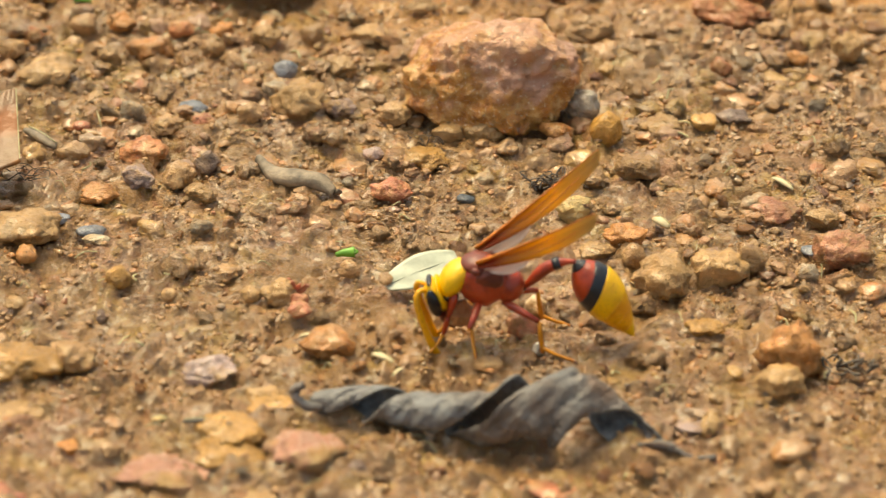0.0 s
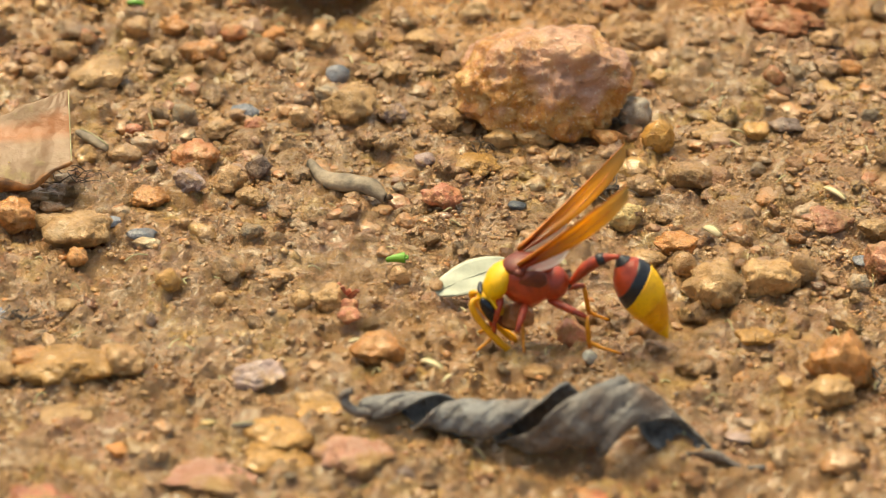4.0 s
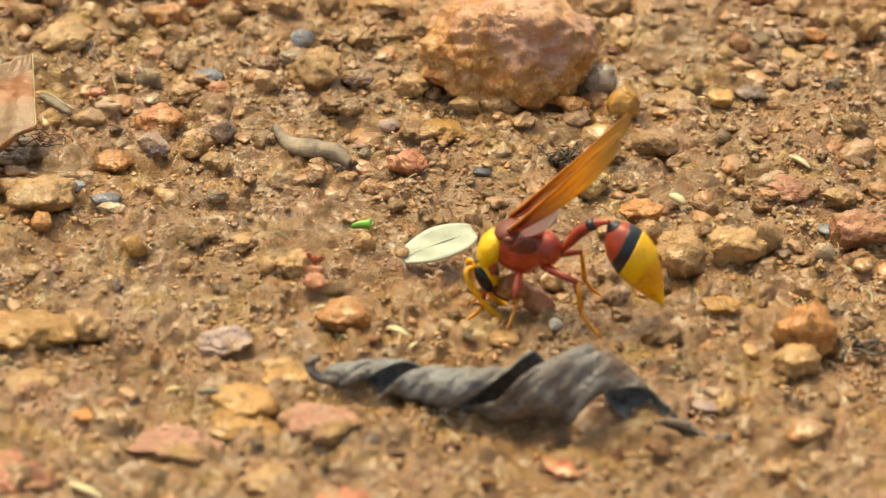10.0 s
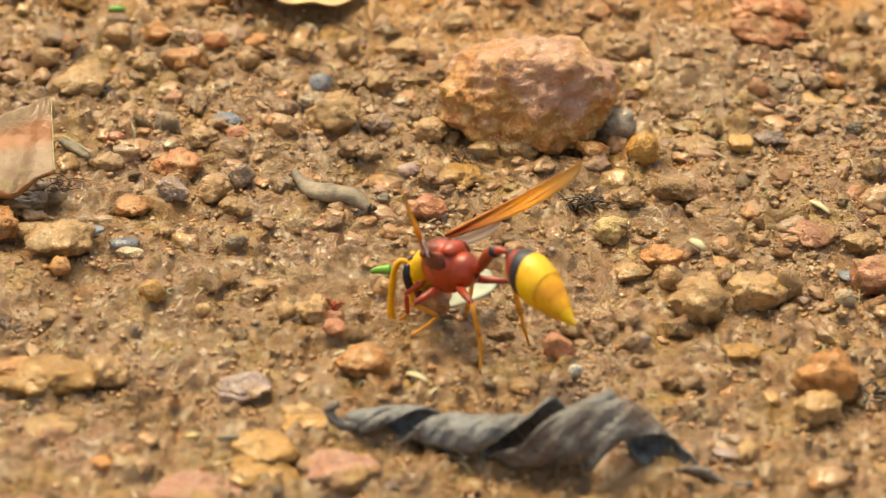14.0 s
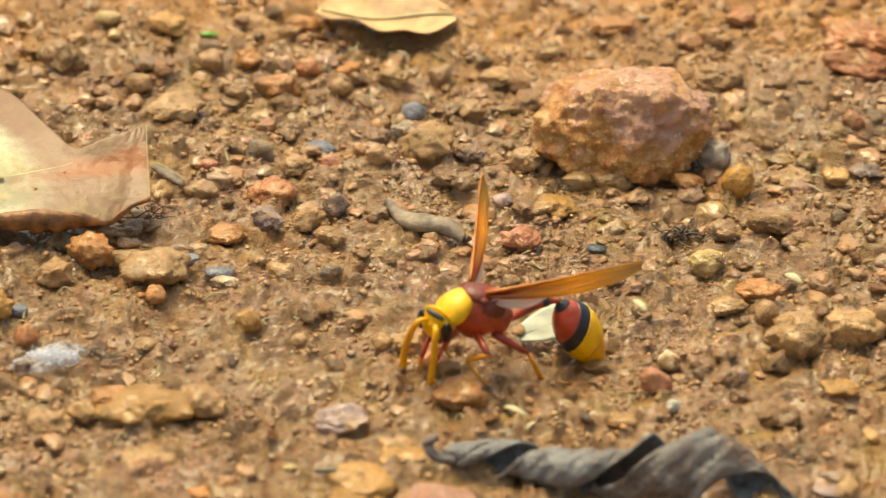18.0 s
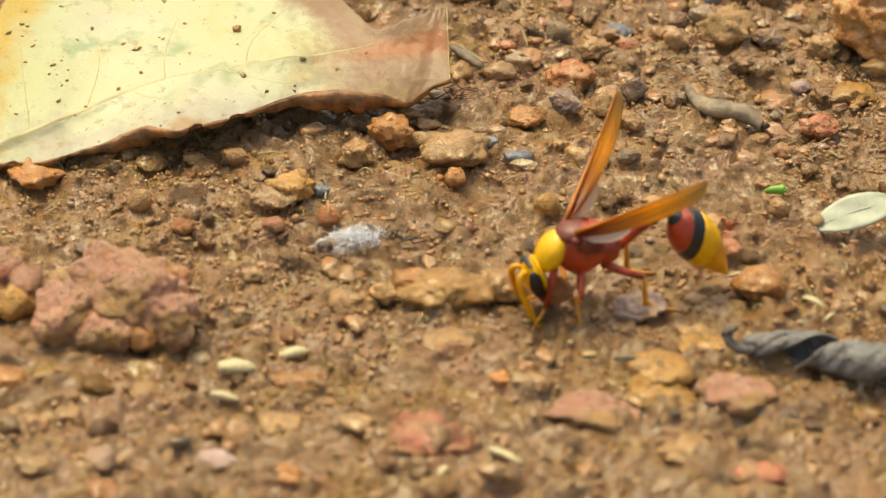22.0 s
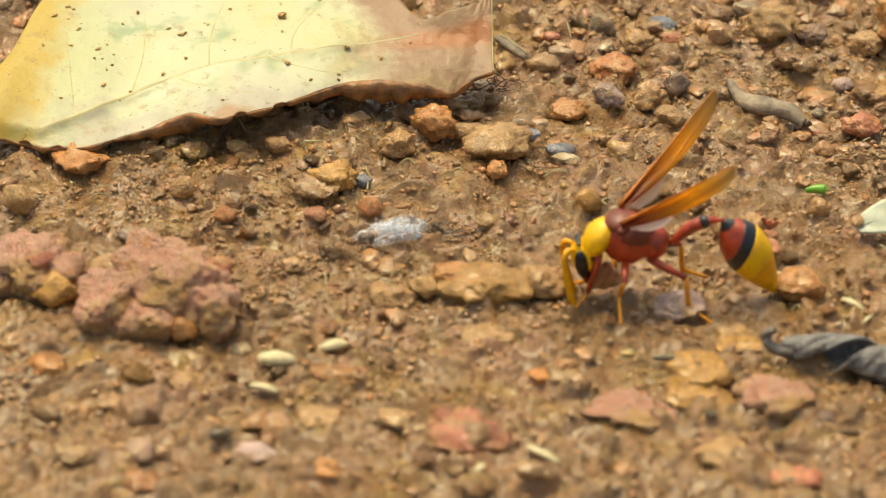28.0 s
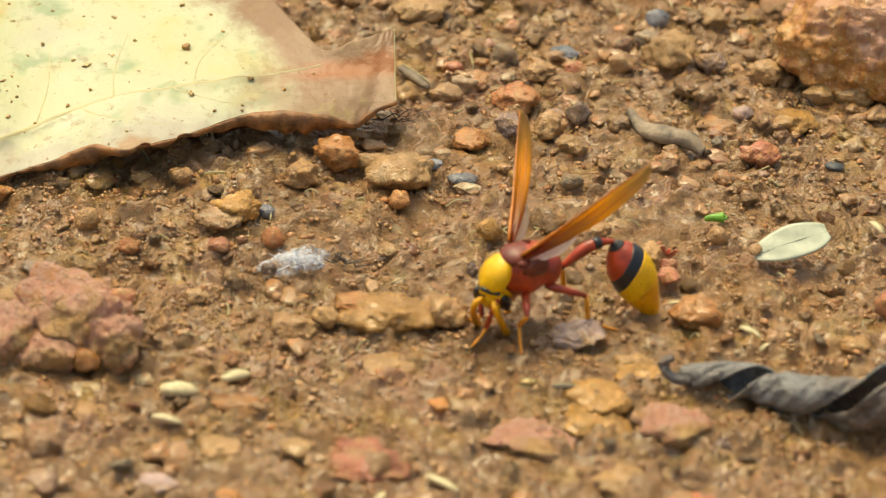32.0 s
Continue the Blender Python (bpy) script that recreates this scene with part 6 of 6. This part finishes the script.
# ---- what moves ----
# seconds; place (mm); heading and rise of the body; waist, abdomen and its swing; both wings' sweep and rise (degrees)
WASP = [
    (0, 9.86, -16.95, 8.20, 0.9, -10.0, 43.6, -40.3, -3.0, 22.9, 44.5, -32.0, 44.9),
    (0.5, 8.81, -16.57, 8.20, 2.1, -10.9, 41.0, -43.7, -3.4, 18.9, 42.9, -11.1, 45.1),
    (1, 9.44, -15.04, 8.20, 3.4, -11.9, 38.4, -47.0, -3.9, 15.0, 41.3, 9.7, 45.3),
    (1.5, 8.63, -16.09, 8.20, 1.9, -9.9, 41.0, -48.9, -6.7, 16.6, 39.8, 13.7, 42.5),
    (2, 8.60, -15.15, 8.20, 0.5, -8.0, 43.6, -50.8, -9.5, 18.2, 38.4, 17.7, 39.8),
    (2.5, 9.24, -13.94, 8.20, -0.5, -6.1, 42.8, -51.1, -6.3, 30.4, 32.4, 2.3, 44.2),
    (3, 9.42, -14.58, 8.20, -1.6, -4.3, 41.9, -51.4, -3.1, 42.5, 26.4, -13.1, 48.7),
    (3.5, 9.16, -15.29, 8.20, 0.2, -4.1, 40.9, -52.0, -4.8, 42.0, 27.9, -18.9, 49.7),
    (5.5, 9.18, -15.92, 8.20, 7.2, -3.7, 36.7, -54.1, -11.4, 39.8, 33.8, -42.1, 53.6),
    (6, 8.78, -15.65, 8.20, 9.0, -3.5, 35.7, -54.7, -13.0, 39.3, 35.3, -47.9, 54.6),
    (6.5, 9.35, -15.50, 8.20, 8.0, -3.4, 36.1, -55.6, -9.9, 30.6, 40.3, -23.9, 55.2),
    (7, 9.03, -16.01, 8.20, 7.0, -3.2, 36.5, -56.5, -6.8, 21.9, 45.3, 0.1, 55.7),
    (7.5, 9.35, -16.01, 8.20, 3.9, -1.8, 39.3, -56.5, -10.9, 30.4, 40.3, -12.6, 53.4),
    (8, 9.56, -15.83, 8.20, 0.9, -0.3, 42.0, -56.4, -15.0, 38.9, 35.4, -25.2, 51.0),
    (8.5, 9.57, -15.74, 8.20, 3.3, -1.4, 39.0, -56.3, -17.5, 37.5, 34.0, -21.9, 54.0),
    (9, 10.33, -15.08, 8.20, 5.6, -2.4, 36.0, -56.2, -19.9, 36.2, 32.7, -18.7, 56.9),
    (9.5, 10.58, -15.80, 8.20, 0.8, -0.6, 37.9, -54.7, -14.9, 31.2, 34.8, -9.1, 52.4),
    (10, 11.98, -15.29, 8.20, -4.0, 1.1, 39.8, -53.2, -10.0, 26.3, 36.9, 0.5, 47.9),
    (10.5, 11.99, -14.89, 8.20, 1.1, -0.8, 35.0, -54.3, -10.8, 22.2, 39.2, -2.7, 49.7),
    (11, 12.33, -15.38, 8.20, 6.3, -2.8, 30.1, -55.4, -11.7, 18.2, 41.6, -5.9, 51.5),
    (11.5, 12.53, -15.30, 8.50, -1.3, -10.8, 34.5, -49.3, -8.6, 29.4, 39.5, -17.8, 50.9),
    (12, 13.86, -11.85, 9.50, -8.8, -18.9, 38.8, -43.3, -5.5, 40.5, 37.4, -29.6, 50.3),
    (12.5, 10.79, -11.39, 9.20, -5.3, -16.9, 40.6, -35.7, -4.0, 31.4, 40.6, -33.8, 49.6),
    (13, 5.37, -13.16, 8.80, -1.8, -14.9, 42.4, -28.2, -2.4, 22.3, 43.9, -37.9, 48.9),
    (13.5, 3.35, -12.94, 8.60, -22.0, 0.4, 37.7, -31.1, -3.6, 36.7, 31.0, -42.7, 44.2),
    (14, 1.75, -10.41, 8.20, -42.2, 15.6, 33.0, -33.9, -4.7, 51.1, 18.2, -47.5, 39.5),
    (14.5, -0.40, -10.20, 8.20, -22.7, 0.5, 45.8, -40.2, 5.6, 41.1, 31.4, 32.9, 33.2),
    (16.5, 0.09, -10.43, 8.20, -8.9, -17.8, 39.4, -39.1, -4.4, 27.6, 42.4, -17.5, 47.7),
    (17, -0.89, -11.91, 8.20, -2.8, -19.9, 42.3, -40.0, -6.5, 24.3, 47.2, -43.7, 45.6),
    (18, -5.32, -14.00, 8.46, 31.2, -27.4, 35.2, -30.5, -10.1, 65.4, 25.8, -32.2, 37.6),
    (19, -11.73, -15.91, 8.20, 31.0, -17.8, 25.5, -34.6, -10.2, 62.5, 20.4, -23.6, 38.8),
    (20, -17.89, -19.56, 8.20, 39.7, -17.0, 13.0, -29.8, -1.9, 58.9, 24.1, -33.4, 37.1),
    (21, -25.84, -23.08, 8.20, 18.5, -8.6, 47.4, -37.5, -1.9, 55.1, 22.4, -33.2, 45.3),
    (21.5, -25.94, -24.31, 8.20, 19.9, -7.4, 43.0, -40.3, 0.5, 55.5, 25.5, -36.2, 42.6),
    (22, -25.77, -25.26, 8.20, 21.3, -6.2, 38.5, -43.0, 3.0, 55.8, 28.6, -39.1, 40.0),
    (22.5, -25.51, -24.62, 8.20, 23.1, -10.5, 33.9, -41.6, 3.4, 55.6, 30.7, -44.2, 40.8),
    (23, -25.93, -24.36, 8.20, 24.8, -14.8, 29.2, -40.2, 3.9, 55.5, 32.7, -49.2, 41.5),
    (23.5, -25.95, -24.81, 8.20, 23.4, -12.8, 33.7, -44.6, 1.8, 59.3, 31.2, -46.4, 41.6),
    (24, -26.05, -25.28, 8.20, 22.0, -10.8, 38.3, -48.9, -0.4, 63.1, 29.8, -43.5, 41.7),
    (24.5, -25.58, -25.08, 8.20, 21.3, -10.2, 37.3, -48.3, -1.4, 59.1, 32.1, -43.6, 42.8),
    (27, -25.48, -26.21, 8.20, 17.4, -7.0, 32.5, -45.3, -6.3, 39.0, 43.7, -44.3, 48.5),
    (28, -25.14, -23.63, 8.20, 9.8, -8.0, 37.3, -44.8, -1.1, 46.6, 35.4, -37.1, 49.5),
    (29, -25.59, -25.11, 8.20, 17.4, -6.9, 32.6, -47.1, -4.6, 43.7, 34.3, -46.0, 50.2),
    (30, -25.08, -24.13, 8.20, 17.1, -6.6, 32.4, -48.3, -5.3, 50.4, 26.6, -38.8, 45.7),
    (31, -25.31, -24.61, 8.20, 17.1, -6.8, 32.4, -48.0, -3.8, 53.5, 25.6, -28.0, 47.1),
    (32, -25.55, -24.08, 8.20, 29.1, -7.0, 26.3, -52.6, -23.3, 65.9, 27.0, -13.6, 44.6),
]
# seconds; head's nod and turn; the antennae's lift; the neck's stretch and drop (mm)
HEAD = [
    (0, 26, 0, 10, 0.20, 0.90),
    (1, 32, 0, 4, 0.47, 0.90),
    (3, 38, 0, 0, 1.00, 0.90),
    (6, 34, 0, -2, 0.94, 0.66),
    (8, 36, 0, 0, 0.90, 0.50),
    (10, 36, 0, 0, 1.20, 0.50),
    (11, 34, 0, 4, 0.90, 0.50),
    (12, 14, 0, 50, 0.60, 0.50),
    (13, 16, 0, 24, 0.20, 1.30),
    (14, 22, 4, 24, 0.90, 1.90),
    (14.5, 24, 0, 20, 0.70, 0.90),
    (17, 16, 0, 34, 0.50, 1.20),
    (18, 26, 32, 22, 0.00, 1.40),
    (19, 24, 26, 18, -0.30, 0.60),
    (20, 26, 30, 16, -0.90, 1.20),
    (21, 24, 8, 8, -0.20, 0.60),
    (22, 24, 4, 6, 0.30, 0.40),
    (24, 26, 2, 2, 0.20, 0.00),
    (27, 20, 0, 4, 0.58, 0.60),
    (28, 18, 0, 8, 0.70, 0.80),
    (30, 22, 0, 4, 1.00, 0.85),
    (31, 28, 10, 0, 1.15, 0.88),
    (32, 42, 46, 10, 1.30, 0.90),
]


def along(p, q):
    """The pose at p whose x axis points to q."""
    d = (q - p).normalized()
    side = Vector((0, 0, 1)).cross(d)
    side = side.normalized() if side.length > 1e-5 else Vector((0, 1, 0))
    return Matrix.Translation(p) @ Matrix((d, side, d.cross(side))).transposed().to_4x4()


def motions():
    keys = {name: [] for name in PARTS}
    body_rows, ball_rows = [], []
    planted = {}
    heads = np.array(HEAD)
    for t, x, y, z, yaw, rise, waist, gas, swing, s1, e1, s2, e2 in WASP:
        body = pose(x * MM, y * MM, z * MM, 0, 0, yaw) @ pose(0, 0, 0, 0, -rise, 0)
        body_rows.append((t, body))
        base = Vector((4.4, 0, -0.9)) * MM
        pet = Matrix.Translation(base) @ pose(0, 0, 0, 0, -waist, 0)
        keys["petiole"].append((t, pet))
        end = pet @ Vector((6.9 * MM, 0, 0))
        keys["gaster"].append((t, Matrix.Translation(end) @ pose(0, 0, 0, 0, 0, swing) @ pose(0, 0, 0, 0, -gas, 0)))
        nod, turn, lift, ahead, drop = (float(np.interp(t, heads[:, 0], heads[:, k])) for k in (1, 2, 3, 4, 5))
        head = pose((ahead - 4.1) * MM, 0, (drop - 2.7) * MM, 0, 0, turn) @ pose(0, 0, 0, 0, rise - nod, 0)
        keys["head"].append((t, head))
        for side in (1, -1):
            keys["antenna", side].append((t, pose(-1.8 * MM, side * 0.6 * MM, 0.6 * MM, 0, lift, side * -6)))
        for side, sweep, up in ((1, s1, e1), (-1, s2, e2)):
            way = pose(0, 0, 0, 0, 0, sweep) @ pose(0, 0, 0, 0, -up, 0) @ Vector((1, 0, 0))
            face = Vector((0.1, -0.85, 0.5))
            face = -(face - way * way.dot(face)).normalized()
            keys["wing", side].append((t, Matrix.Translation(Vector((-0.9, side * 1.6, 2.3)) * MM) @ Matrix((way, face, way.cross(face))).transposed().to_4x4()))
        back = body.inverted()
        for kind, (fe, ti, ta) in LEGS.items():
            for side in (1, -1):
                fx, fy = FEET[kind]
                ideal = pose(x * MM, y * MM, 0, 0, 0, yaw) @ Vector((fx * MM, side * fy * MM, 0))
                spot = planted.get((kind, side))
                if spot is None or (spot - ideal).length > 1.6 * MM:
                    spot = planted[kind, side] = ideal
                toe = Vector((spot.x, spot.y, float(height(spot.x, spot.y)) + 0.25 * MM))
                hip = Vector((HIPS[kind][0], side * HIPS[kind][1], HIPS[kind][2])) * MM
                toe_in = back @ toe
                flat = Vector((toe_in.x - hip.x, toe_in.y - hip.y, 0)).normalized()
                ankle = toe_in - flat * ta * 0.75 * MM + (back.to_3x3() @ Vector((0, 0, 1))) * ta * 0.55 * MM
                gap = ankle - hip
                a, b, d = fe * MM, ti * MM, min(gap.length, (fe + ti) * 0.985 * MM)
                way = gap.normalized()
                if kind == "hind":
                    knee = hip + Vector((0.86, side * 0.45, -0.12)).normalized() * fe * MM
                    gap = toe_in - knee
                    a, b, d = ti * MM, ta * MM, min(gap.length, (ti + ta) * 0.985 * MM)
                    way = gap.normalized()
                    sink = Vector((0.1, 0, -1))
                    sink = (sink - way * way.dot(sink)).normalized()
                    k = (a * a - b * b + d * d) / (2 * d)
                    ankle = knee + way * k + sink * math.sqrt(max(a * a - k * k, 0)) * 0.6
                    keys["femur", kind, side].append((t, along(hip, knee)))
                    keys["tibia", kind, side].append((t, along(knee, ankle)))
                    keys["tarsus", kind, side].append((t, along(ankle, toe_in)))
                    continue
                bend = Vector((0, side * 0.25, 1))
                lift_dir = (bend - way * way.dot(bend)).normalized()
                k = (a * a - b * b + d * d) / (2 * d)
                knee = hip + way * k + lift_dir * math.sqrt(max(a * a - k * k, 0))
                ankle = hip + way * d
                keys["femur", kind, side].append((t, along(hip, knee)))
                keys["tibia", kind, side].append((t, along(knee, ankle)))
                keys["tarsus", kind, side].append((t, along(ankle, toe_in)))
        ball_rows.append((t, pose(*(body @ head @ Vector((0.2 * MM, 0, -3.9 * MM))), 0, 0, yaw)))
    walk(wasp, body_rows)
    walk(ball, ball_rows)
    for name, rows in keys.items():
        walk(PARTS[name], rows)


motions()
